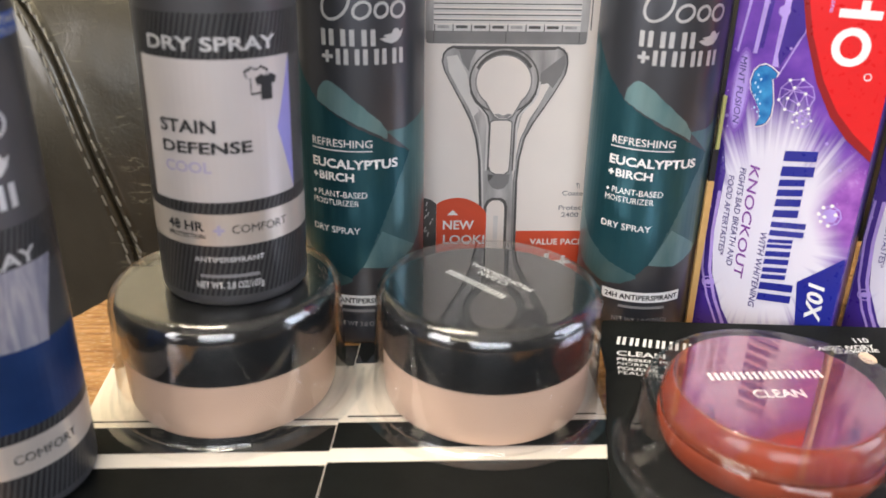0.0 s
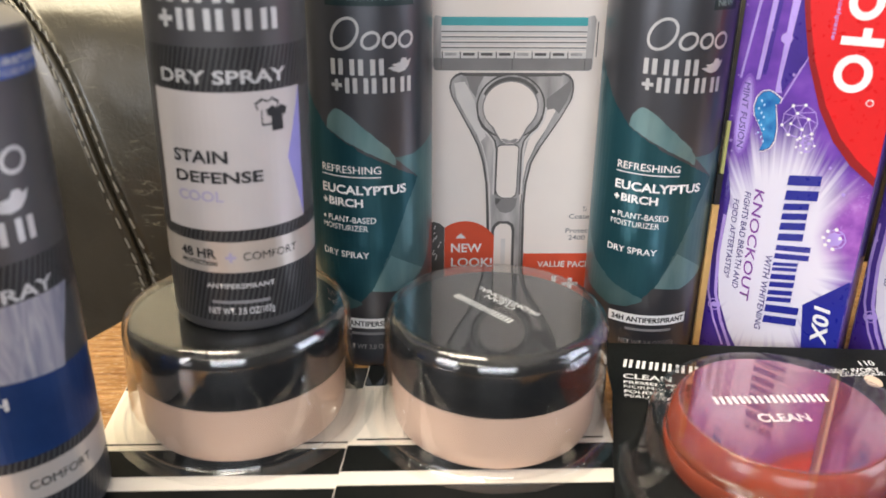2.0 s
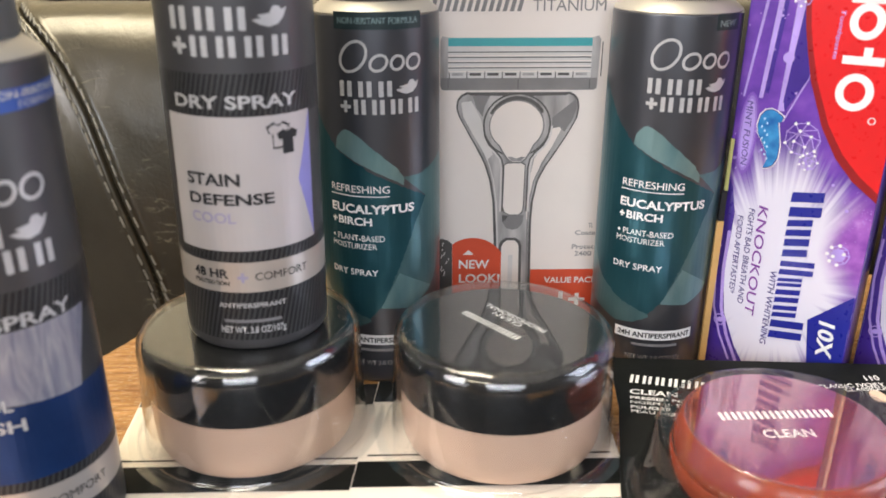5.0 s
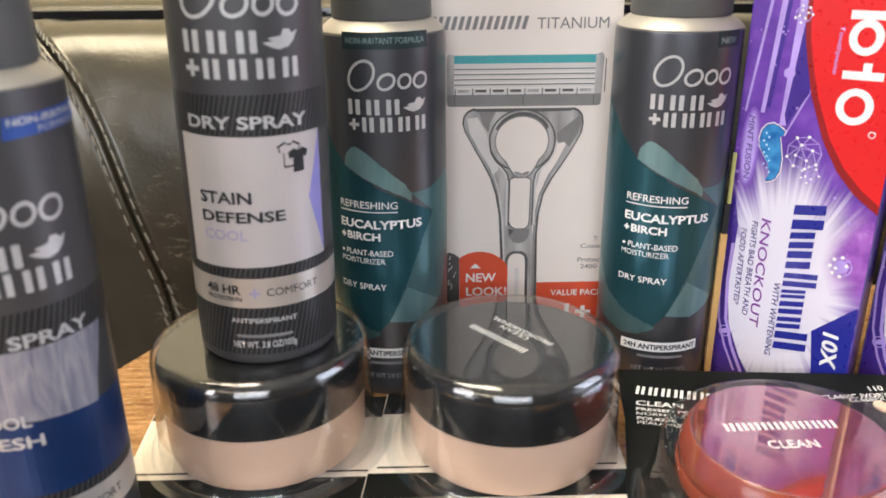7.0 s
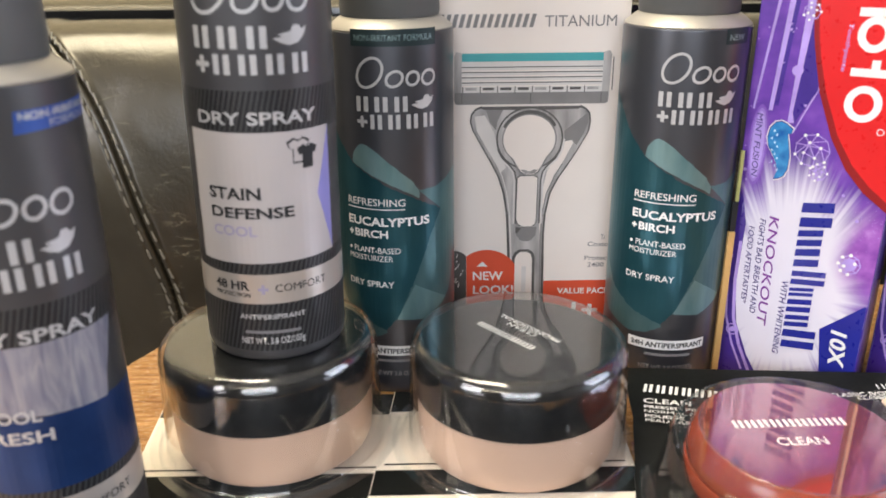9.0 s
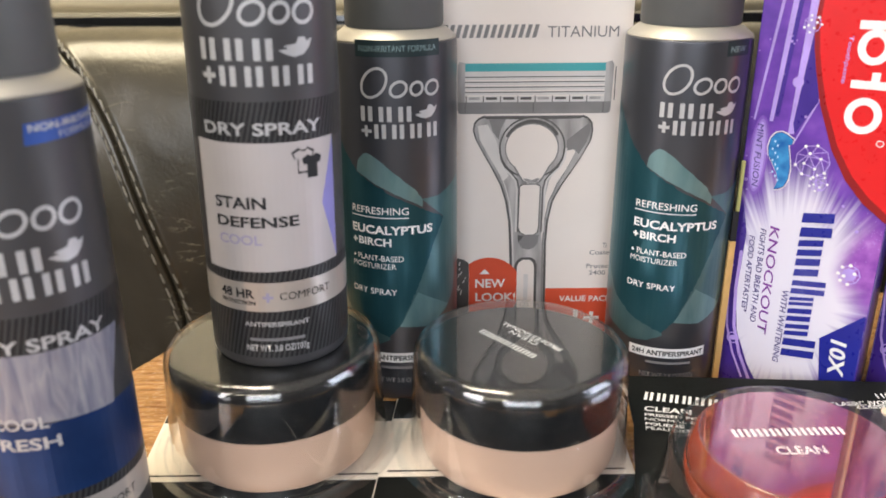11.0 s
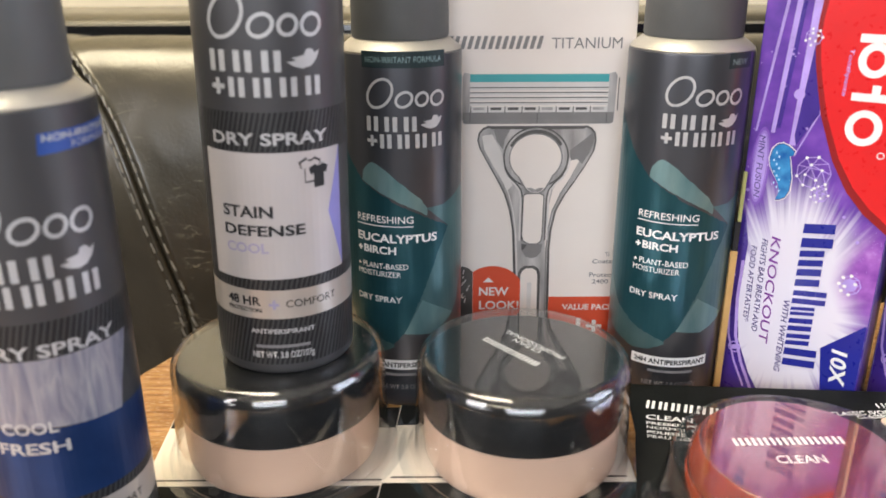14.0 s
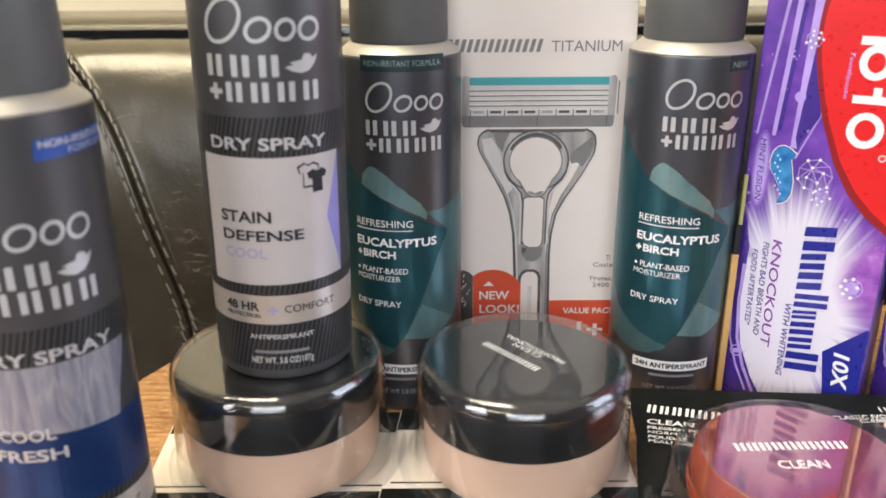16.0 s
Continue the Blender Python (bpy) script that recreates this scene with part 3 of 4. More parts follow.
stitch_mesh = None
for offset in (-0.0043, 0.0033):
    s = ROLL_FOOT - Z0 - 0.055
    while s < 0.612:
        y, zz = back_profile(s)
        y1, z1 = back_profile(s + 0.002)
        x = seam_x(zz) + offset
        if stitch_mesh is None:
            st = part("stitch", capsule(0.0064, 0.0006), THREAD, sofa)
            stitch_mesh = st.data
        else:
            st = new("stitch", stitch_mesh)
            st.parent = sofa
        lean = 18 if offset < 0 else 20
        st.matrix_local = pose(x, y - 0.5 - (0.0007 if offset < 0 else 0.0014), zz - Z0, -math.degrees(math.atan2(y1 - y, z1 - zz)), -lean, 0)
        s += 0.0071 if s < 0.57 else 0.0050

# ---------------------------------------------------------------- spray cans


def jag(outline, amount, step=1.2, seed=3):
    """Roughen an outline like a dry brush stroke."""
    rng = random.Random(seed)
    out = []
    for a, b in zip(outline, outline[1:] + outline[:1]):
        n = max(1, int(math.hypot(b[0] - a[0], b[1] - a[1]) / step))
        for k in range(n):
            t = k / n
            j = amount if 0 < k < n else 0
            out.append((a[0] + (b[0] - a[0]) * t + rng.uniform(-j, j), a[1] + (b[1] - a[1]) * t + rng.uniform(-j, j)))
    return out


BIRD = [(0, 0.35), (0.28, 0.42), (0.14, 0.55), (0.5, 0.66), (0.58, 0.95), (0.76, 0.95), (0.84, 0.74), (1, 0.9), (0.9, 0.45), (0.72, 0.12), (0.45, 0.0), (0.22, 0.12)]


def bird(u0, v0, u1, v1):
    return [(u0 + (u1 - u0) * a, v0 + (v1 - v0) * b) for a, b in BIRD]


def blocks(u0, v0, u1, v1, n, gap=0.26, lean=0.0):
    """A brand word as plain upright bars, two to each letter's width."""
    w = (u1 - u0) / (n - gap)
    out = []
    for k in range(n):
        a = u0 + k * w
        b = a + (1 - gap) * w
        t = (b - a) * 0.36
        for p, q in ((a, a + t), (b - t, b)):
            out.append([(p, v0), (q, v0), (q + lean, v1), (p + lean, v1)])
    return out


def cross(cu, cv, a, w):
    return [rect(cu - a, cv - w, cu + a, cv + w), rect(cu - w, cv + w, cu + w, cv + a), rect(cu - w, cv - a, cu + w, cv - w)]


def brand_mark(can, turn, u0, vs, scale, mat):
    """The maker's mark: ovals over two rows of plain blocks and a small bird."""
    men0, men1, care0, care1, low, high = vs
    s = scale
    for du, dv, a, b, tilt in ((5.6, 5.4, 6.4, 4.7, 0.9), (14.8, 3.2, 3.7, 3.0, 0.6), (21.6, 3.2, 3.0, 2.7, 0.9), (28.0, 3.2, 3.3, 3.0, 0.6)):
        art = polys(*[mm(q) for q in ring(u0 + du * s, low + dv * s, a * s, b * s, 1.0 * s, 36, tilt)])
        printed("brand_oval", wrapped(art, 3, turn), mat, can)
    rows = blocks(u0, men0, u0 + 19.4 * s, men1, 3, 0.34) + blocks(u0 + 5.4 * s, care0, u0 + 30 * s, care1, 4, 0.34)
    for q in rows:
        printed("brand_bar", wrapped(polys(mm(q)), 3, turn), mat, can)
    printed("plus_mark", wrapped(polys(*[mm(q) for q in cross(u0 + 2.1 * s, (care0 + care1) / 2, 2.1 * s, 0.65 * s)]), 3, turn), mat, can)
    printed("bird_mark", wrapped(polys(mm(bird(u0 + 20.8 * s, men0 + 0.6 * s, u0 + 30.2 * s, men1 + 0.3 * s))), 3, turn), mat, can)


def letters(can, turn, items, mat, name="lettering", layer=4, bold=0.025):
    for body, u0, v0, u1, v1 in items:
        printed(name, wrapped(text(body, u0 * MM, v0 * MM, u1 * MM, v1 * MM, bold), layer, turn, step=0.006), mat, can)


def panel(can, name, turn, outlines, mat, layer, label=""):
    return printed(name, wrapped(polys(*[mm(o) for o in outlines]), layer, turn), mat, can, label)


def spray_can(m, label, paint, group="deodorant spray cans", top=0.1465):
    can = thing("spray_can", m, label, "spray can", group)
    t = top
    part("can_body", lathe([(0, 0.003), (0.019, 0.0028), (0.0220, 0.0), (0.0232, 0.0003), (0.0238, 0.0011), (0.024, 0.0024), (0.024, t - 0.0012), (0.0239, t), (0.0234, t + 0.0004)]), paint, can)
    part("shoulder", lathe([(0.0234, t + 0.0002), (0.0237, t + 0.0007), (0.0232, t + 0.0014), (0.0212, t + 0.0030), (0.0194, t + 0.0044), (0.0184, t + 0.0048), (0, t + 0.0049)]), SHOULDER, can, "bare pale metal shoulder")
    part("cap", lathe([(0.0180, t + 0.0046), (0.0186, t + 0.0050), (0.0189, t + 0.0060), (0.0187, t + 0.034), (0.0180, t + 0.0385), (0.0160, t + 0.0408), (0.010, t + 0.0418), (0, t + 0.042)]), CAP, can, "dark grey plastic cap")
    return can


def eucalyptus_can(m, turn, tag, label):
    can = spray_can(m, label, GREY_PAINT)
    t = turn * MM
    right = [(7.8, 88.2), (16, 88.6), (24, 91.5), (31, 94), (36, 80), (32, 62), (24, 43), (19.4, 38), (8.9, 33.4), (-1.9, 34.5), (12.9, 69), (18.4, 79.2)]
    panel(can, "brush_panel", t, [jag(right, 0.12)], MINT_DARK, 1)
    panel(can, "brush_panel", t, [jag([(5.7, 49.2), (21, 40.2), (14, 35.6), (8.9, 33.4), (-1.9, 34.5)], 0.1)], MINT, 2)
    panel(can, "brush_panel", t, [jag([(-45, 62), (-29.3, 41.2), (-6.4, 29.9), (-6.0, 28.4), (-12, 25.2), (-19.4, 24.2), (-33.3, 28.7), (-45, 41)], 0.12)], MINT_DARK, 1)
    panel(can, "teal_panel", t, [jag([(-45, 124), (-34.4, 117.6), (-26, 107), (-18.3, 98.7), (-1.6, 89.1), (18.4, 79.2), (12.9, 69), (5.5, 51), (-1.9, 34.5), (-6.4, 29.5), (-18, 34), (-29.3, 41.2), (-45, 62)], 0.3)], TEAL, 2, "teal brush-stroke print")
    panel(can, "brush_panel", t, [jag([(-15, 106), (-17.4, 103.4), (-18.3, 99.1), (-8, 93.5), (0, 89.6), (8.2, 85.1), (8.2, 88.2), (5.2, 92.5), (0.5, 96.4), (-7.6, 103.5), (-11.5, 106.0), (-13.5, 106.6)], 0.15)], MINT, 3, "pale mint brush stroke")
    brand_mark(can, t, -15.0, (118.8, 124.4, 112.4, 117.8, 127.6, 138), 1.0, INK_SILVER)
    letters(can, t, [("EUCALYPTUS", -21.8, 74.2, 12.4, 77.8), ("BIRCH", -18.6, 69.3, -4.4, 72.6)], INK_WHITE, bold=0.03)
    letters(can, t, [("REFRESHING", -21.5, 82.4, 2.6, 85.3), ("PLANT-BASED", -19.4, 62.9, 0.3, 65.3), ("MOISTURIZER", -22.2, 59.6, -2.8, 61.9), ("DRY SPRAY", -22.7, 48.4, -2.6, 51.0)], INK_WHITE, bold=0.006)
    panel(can, "underline", t, [rect(-21.8, 80.9, 2.5, 81.3)], INK_WHITE, 4)
    panel(can, "plus_mark", t, cross(-20.6, 70.9, 1.2, 0.4) + cross(-21.4, 64.0, 0.7, 0.25), INK_WHITE, 4)
    panel(can, "label_band", t, [rect(-19.2, 17.9, 13.9, 22.3)], INK_WHITE, 2, "white band with black lettering")
    letters(can, t, [("24H ANTIPERSPIRANT", -17.8, 18.9, 12.8, 21.2)], INK_BLACK)
    panel(can, "small_print", t, [rect(-11.7, 15.0, 7.1, 16.2)], INK_GREY, 3)
    letters(can, t, [("NET WT 3.8 OZ/107g", -13.8, 8.0, 9.1, 10.8)], INK_GREY)
    if tag == "NEW":
        panel(can, "tag", t, [rect(7.8, 141.3, 19.5, 147.0)], TAG_TEAL, 2)
        letters(can, t, [("NEW", 9.3, 142.6, 16.9, 144.8)], INK_TEAL, bold=0.01)
    else:
        panel(can, "tag", t, [rect(-16.5, 142.3, 16.5, 148.3)], TAG_TEAL, 2)
        letters(can, t, [("NON-IRRITANT FORMULA", -14.8, 144.2, 14.8, 146.4)], INK_TEAL, bold=0.0)
    return can


eucalyptus_can(pose(0.106, 0.319, 0), 0.0, "NEW", "charcoal spray can with teal brush-stroke print, beside toothpaste cartons")
eucalyptus_can(pose(-0.008, 0.3181, 0), 2.2, "FORMULA", "charcoal spray can with teal brush-stroke print, behind powder jars")


def shirt(u, v, s):
    o = [(-4.2, 3.2), (-1.6, 4.6), (-0.8, 3.8), (0.8, 3.8), (1.6, 4.6), (4.2, 3.2), (3.4, 0.8), (2.2, 1.2), (2.2, -4.2), (-2.2, -4.2), (-2.2, 1.2), (-3.4, 0.8)]
    return [(u + a * s, v + b * s) for a, b in o]


# the can that stands on a powder jar
s_can = spray_can(pose(-0.0495, 0.2644, 0.0462, 0.26, 0.87, 0), "graphite spray can with champagne label panel, standing on a powder jar", GREY_PAINT_B)
B = 46.2
panel(s_can, "pinstripe_panel", 0, [rect(-75, 123.5 - B, 75, 136.9 - B)], PINSTRIPE, 1)
panel(s_can, "pinstripe_panel", 0, [rect(-75, 50.2 - B, 75, 82.5 - B)], PINSTRIPE, 1)
panel(s_can, "label_panel", 0, [[(-21.6, 81.4 - B), (28, 82 - B), (21.7, 102.9 - B), (28, 124.2 - B), (-21.6, 124.4 - B)]], PALE_METAL, 2, "champagne label panel")
panel(s_can, "lilac_facet", 0, [[(28, 82 - B), (28.02, 124.2 - B), (21.7, 102.9 - B)]], LILAC, 2)
panel(s_can, "label_band", 0, [rect(-75, 67.4 - B, 75, 77.8 - B)], CREAM_BAND, 2, "champagne band with black lettering")
brand_mark(s_can, 0, -15.1, (149.1 - B, 155.5 - B, 141.6 - B, 147.5 - B, 159.0 - B, 170 - B), 1.18, INK_SILVER)
letters(s_can, 0, [("DRY SPRAY", -16.8, 126.6 - B, 22.4, 130.6 - B)], INK_SILVER)
letters(s_can, 0, [("STAIN", -15, 103.0 - B, 2.6, 107.0 - B), ("DEFENSE", -14.8, 96.8 - B, 12.7, 100.5 - B), ("48 HR", -16.3, 72.1 - B, -3.4, 75.4 - B), ("PROTECTION", -16.3, 69.7 - B, -3.3, 71.2 - B), ("COMFORT", 4.9, 71.5 - B, 23.1, 74.2 - B)], INK_BLACK, bold=0.028)
letters(s_can, 0, [("COOL", -14.5, 90.9 - B, 0.5, 94.4 - B)], INK_LILAC)
panel(s_can, "plus_mark", 0, cross(1.0, 72.6 - B, 1.7, 0.5), INK_LILAC, 4)
letters(s_can, 0, [("ANTIPERSPIRANT", -7.6, 61.9 - B, 14.3, 63.7 - B), ("NET WT. 3.8 OZ/107g", -7.5, 52.0 - B, 13.7, 55.2 - B)], INK_SILVER)
panel(s_can, "small_print", 0, [rect(-6.1, 56.6 - B, 12.4, 57.7 - B)], INK_GREY, 4)
panel(s_can, "shirt_outline", 0, [shirt(15.4, 117.8 - B, 0.95)], INK_BLACK, 3)
panel(s_can, "shirt_inside", 0, [shirt(15.4, 117.8 - B, 0.80)], PALE_METAL, 4)
panel(s_can, "shirt_mark", 0, [shirt(18.4, 115.7 - B, 0.88)], INK_BLACK, 5)

# the can nearest the table's edge
f_can = spray_can(pose(-0.1119, 0.2156, 0.0022), "graphite spray can with blue metallic base and feather print", GREY_PAINT_B, top=0.1436)
panel(f_can, "pinstripe_panel", 0, [rect(-75, 73.0, 75, 86.5)], PINSTRIPE, 1)
panel(f_can, "pinstripe_panel", 0, [rect(-75, 3.5, 75, 30.5)], PINSTRIPE, 1)
panel(f_can, "blue_panel", 0, [[(-30, 26.5 + 2.5), (45, 26.5 + 2.5), (44, 52), (31, 52.5), (15, 53.2), (-30, 54)]], NAVY_CAN, 2, "blue metallic print")
panel(f_can, "feather_panel", 0, [[(-26, 54), (2, 54.4), (15, 53.3), (29.4, 52.0), (31, 60), (36.2, 75.6), (-26, 75.4)]], FEATHER, 3, "pale feather picture")
panel(f_can, "label_band", 0, [rect(-75, 14.6, 75, 25.6)], CREAM_BAND, 2, "champagne band with black lettering")
brand_mark(f_can, 0, -6.5, (100.7 - 2, 107.2 - 2, 93.4 - 2, 99.8 - 2, 111.0 - 2, 122), 1.17, INK_SILVER)
letters(f_can, 0, [("DRY SPRAY", -8.6, 76.0, 30.8, 80.0), ("COOL", -5.5, 52.2, 10.1, 56.0), ("FRESH", -7.5, 45.5, 12.4, 49.4)], INK_SILVER)
letters(f_can, 0, [("COMFORT", 13.0, 18.6, 32.0, 21.4)], INK_BLACK)
panel(f_can, "tag", 0, [[(17.4, 132.0), (45, 132.6), (45.5, 138.0), (18.0, 137.6)]], TAG_BLUE, 2, "blue tag")
letters(f_can, 0, [("NON-IRRITANT", 19.0, 135.2, 44.0, 137.2), ("FORMULA", 27.0, 132.7, 42.0, 134.5)], INK_SILVER)

# ---------------------------------------------------------------- razor carton
RX, RY = 0.048, 0.335
razor = thing("razor_carton", pose(RX, RY + 0.018, 0), "warm white razor carton printed with a silver razor, between spray cans", "carton")
part("carton", box(-0.040, 0.040, -0.018, 0.018, 0.0, 0.186, 0.0006), CARTON_WHITE, razor, smooth=False)
FACE = Matrix(((1, 0, 0, -RX), (0, 0, -1, -0.018), (0, 1, 0, 0), (0, 0, 0, 1)))


razor_order = [0]


def on_razor(name, outlines, mat, layer, label=""):
    razor_order[0] += 1
    return printed(name, laid(polys(*[mm(o) for o in outlines]), layer + 0.012 * razor_order[0], FACE), mat, razor, label)


def razor_text(body, u0, v0, u1, v1, mat, bold=0.012):
    printed("lettering", laid(text(body, u0 * MM, v0 * MM, u1 * MM, v1 * MM, bold), 5, FACE), mat, razor)


on_razor("cartridge_print", [rect(18.6, 117.6, 79.2, 134.0)], RAZOR_LIGHT, 1, "printed razor cartridge")
on_razor("cartridge_end", [[(16.6, 114.6), (19.8, 114.6), (19.8, 134.2), (17.6, 134.6), (16.8, 133)]], RAZOR_GREY, 2)
on_razor("cartridge_end", [[(78.0, 114.6), (80.9, 114.6), (81.3, 133), (80.4, 134.8), (78.0, 134.2)]], RAZOR_GREY, 2)
on_razor("rail", [rect(81.9, 118.6, 82.3, 132.4)], RAZOR_DARK, 2)
on_razor("rail", [rect(16.0, 120, 16.3, 132)], RAZOR_DARK, 2)
on_razor("teal_strip", [rect(19.9, 130.7, 77.9, 134.0)], RAZOR_TEAL, 3, "teal lubricating strip print")
for k in range(4):
    on_razor("blade_print", [rect(19.9, 128.2 - 2.1 * k, 77.8, 128.6 - 2.1 * k)], RAZOR_DARK, 3)
    on_razor("blade_print", [rect(19.9, 126.7 - 2.1 * k, 77.8, 127.2 - 2.1 * k)], CARTON_WHITE, 3)
for k in range(8):
    u = 20.4 + 7.2 * k
    on_razor("guard_print", [rect(u + 1.0, 119.0, u + 5.6, 120.1)], RAZOR_DARK if k in (1, 2, 3, 5, 6) else RAZOR_GREY, 4)
    on_razor("guard_print", [rect(u - 0.3, 117.8, u + 0.1, 120.6)], RAZOR_DARK, 4)
on_razor("guard_bar", [[(17.0, 113.6), (18.0, 113.1), (79.6, 113.1), (80.7, 113.8), (80.7, 118.0), (17.0, 118.0)]], RAZOR_BAR, 3)
on_razor("guard_bar", [rect(48.3, 113.4, 48.6, 117.8), rect(19.8, 113.4, 20.0, 117.8), rect(77.6, 113.4, 77.9, 117.8)], RAZOR_DARK, 4)
LEFT = [(28.4, 112.1), (25.6, 110.9), (24.0, 109.0), (23.5, 105.9), (24.6, 102.1), (28.2, 95.5), (32.1, 88.7), (35.6, 81.9), (38.0, 74.4), (39.6, 65.0), (40.2, 55.4), (40.7, 45.7), (41.3, 25.0), (41.4, 2.0)]
RIGHT = [(69.2, 112.1), (71.9, 110.9), (73.4, 109.0), (73.9, 105.7), (73.3, 101.3), (69.5, 94.1), (65.4, 87.4), (61.4, 81.2), (58.0, 74.3), (56.2, 65.0), (55.7, 55.3), (55.9, 45.6), (56.3, 25.0), (56.4, 2.0)]


def ribbon(path, w0, w1):
    """A brush line along a path, of changing width."""
    n = len(path) - 1
    return [stroke(a, b, w0 + (w1 - w0) * k / n) for k, (a, b) in enumerate(zip(path, path[1:]))]


def between(p, q, t):
    return [(a[0] + (b[0] - a[0]) * t, a[1] + (b[1] - a[1]) * t) for a, b in zip(p, q)]


on_razor("handle_print", [LEFT + RIGHT[::-1]], RAZOR_GREY, 1, "printed silver razor handle")
on_razor("handle_gleam", [[(25.2, 108.0), (29.5, 108.6), (33.6, 101.0), (35.6, 93.0), (38.8, 86.0), (36.6, 83.6), (33.6, 89.0), (29.8, 95.4), (26.2, 102.0)]], RAZOR_LIGHT, 2)
on_razor("handle_gleam", [[(64.2, 99.0), (67.6, 97.4), (63.6, 89.0), (59.6, 82.4), (57.0, 75.0), (55.2, 65.0), (54.6, 52.0), (53.9, 60.0), (54.5, 74.0), (56.4, 84.0), (60.6, 91.4)]], CARTON_WHITE, 2)
on_razor("handle_shade", [[(72.6, 109.2), (73.2, 105.6), (71.6, 100.6), (68.6, 95.4), (66.4, 97.6), (63.4, 97.0), (63.2, 101.6), (66.2, 104.0)]], RAZOR_BAR, 2)
on_razor("handle_shade", [[(60.0, 110.8), (70.4, 110.8), (66.0, 104.4), (63.0, 103.0), (62.0, 106.4)]], RAZOR_GREY, 3)
on_razor("handle_shade", [[(30.0, 110.8), (37.2, 110.8), (35.0, 106.4), (34.2, 102.0), (31.6, 105.6)]], RAZOR_BAR, 2)
on_razor("handle_edge", ribbon(LEFT[3:], 0.35, 1.5), RAZOR_DARK, 3)
on_razor("handle_edge", ribbon(between(LEFT, RIGHT, 0.065)[6:], 0.4, 0.9), RAZOR_LIGHT, 3)
on_razor("handle_edge", ribbon(RIGHT[3:], 0.35, 1.3), RAZOR_DARK, 3)
on_razor("handle_edge", ribbon(between(RIGHT, LEFT, 0.07)[6:], 0.4, 0.8), RAZOR_BAR, 3)
on_razor("handle_edge", ribbon(LEFT[:5], 0.9, 0.5), RAZOR_DARK, 3)
on_razor("handle_edge", ribbon(RIGHT[:5], 0.9, 0.5), RAZOR_DARK, 3)
on_razor("handle_shadow", [[(27.0, 112.2), (70.6, 112.2), (68.6, 110.9), (52.0, 110.6), (29.0, 110.9)]], RAZOR_DARK, 3)
RIM = [(34.8, 98.2), (35.4, 93.4), (37.4, 89.6), (40.6, 86.6), (42.6, 84.0), (43.4, 80.0), (43.4, 60.4)]
for side in (RIM, [(97.2 - a, b) for a, b in RIM]):
    on_razor("handle_edge", ribbon(side, 0.7, 0.6), RAZOR_DARK, 4)
    on_razor("handle_edge", ribbon([(a + (-0.9 if a < 48 else 0.9), b) for a, b in side], 0.8, 0.7), RAZOR_LIGHT, 4)
on_razor("button_rim", [ellipse(48.6, 98.4, 14.0, 13.4, 48)], RAZOR_GREY, 3)
on_razor("button_rim", ring(48.6, 98.4, 14.2, 13.6, 0.7, 48), RAZOR_DARK, 4)
on_razor("button_rim", [[(48.6 + 12.6 * math.cos(a) * k, 98.4 + 12.2 * math.sin(a) * k) for k, a in [(1.0, 0.5 + 0.11 * i) for i in range(21)]] + [(48.6 + 11.0 * math.cos(a), 98.0 + 10.4 * math.sin(a)) for a in [0.5 + 0.11 * i for i in range(20, -1, -1)]]], RAZOR_DARK, 5)
on_razor("button_rim", ring(48.5, 98.2, 11.6, 10.9, 0.5, 44), RAZOR_BAR, 5)
on_razor("button_rim", [[(39.6, 92.4), (42.6, 86.8), (44.6, 83.6), (47.0, 82.0), (50.6, 82.0), (53.0, 83.6), (54.8, 86.8), (57.6, 92.4)]], RAZOR_BAR, 5)
on_razor("button", [ellipse(48.4, 98.2, 11.0, 10.4, 40)], CARTON_WHITE, 6, "pale round grip button print")
on_razor("button", [[(39.9, 93.4), (43.2, 87.2), (45.2, 84.2), (47.2, 82.8), (50.4, 82.8), (52.4, 84.2), (54.2, 87.2), (57.2, 93.4)]], CARTON_WHITE, 7)
on_razor("button_shade", [[(45.0, 84.8), (47.2, 83.0), (50.4, 83.0), (52.6, 84.8), (51.0, 85.0), (48.8, 84.2), (46.6, 85.0)]], RAZOR_GREY, 8)
slot = [(43.9, 81.2), (43.7, 62.4), (44.6, 60.2), (46.6, 59.0), (50.4, 59.0), (51.9, 60.2), (52.3, 62.4), (52.5, 81.2), (51.0, 82.0), (45.2, 82.0)]
on_razor("slot_rim", [[(48.2 + (a - 48.2) * 1.09, 70.5 + (b - 70.5) * 1.03) for a, b in slot]], RAZOR_DARK, 4)
on_razor("slot", [slot], CARTON_WHITE, 5)
on_razor("lens_print", [[(43.4, 58.8), (52.8, 58.8), (52.4, 55.0), (50.6, 52.6), (48.2, 51.9), (45.6, 52.6), (43.9, 55.0)]], RAZOR_BAR, 5)
on_razor("lens_print", [[(43.4, 58.8), (46.0, 58.4), (44.8, 56.4), (43.6, 55.6)]], RAZOR_DARK, 6)
on_razor("lower_slot", [[(42.6, 2), (42.3, 44.4), (43.4, 46.8), (45.4, 48.2), (49.6, 48.2), (51.6, 46.8), (52.4, 44.4), (53.0, 2)]], RAZOR_DARK, 4)
on_razor("lower_slot", [[(43.8, 2), (43.5, 43.8), (44.4, 45.8), (46.0, 47.0), (49.0, 47.0), (50.6, 45.8), (51.2, 43.8), (51.8, 2)]], CARTON_WHITE, 5)
on_razor("lower_slot", [[(46.8, 2), (46.6, 40.0), (48.6, 40.0), (48.8, 2)]], RAZOR_LIGHT, 6)
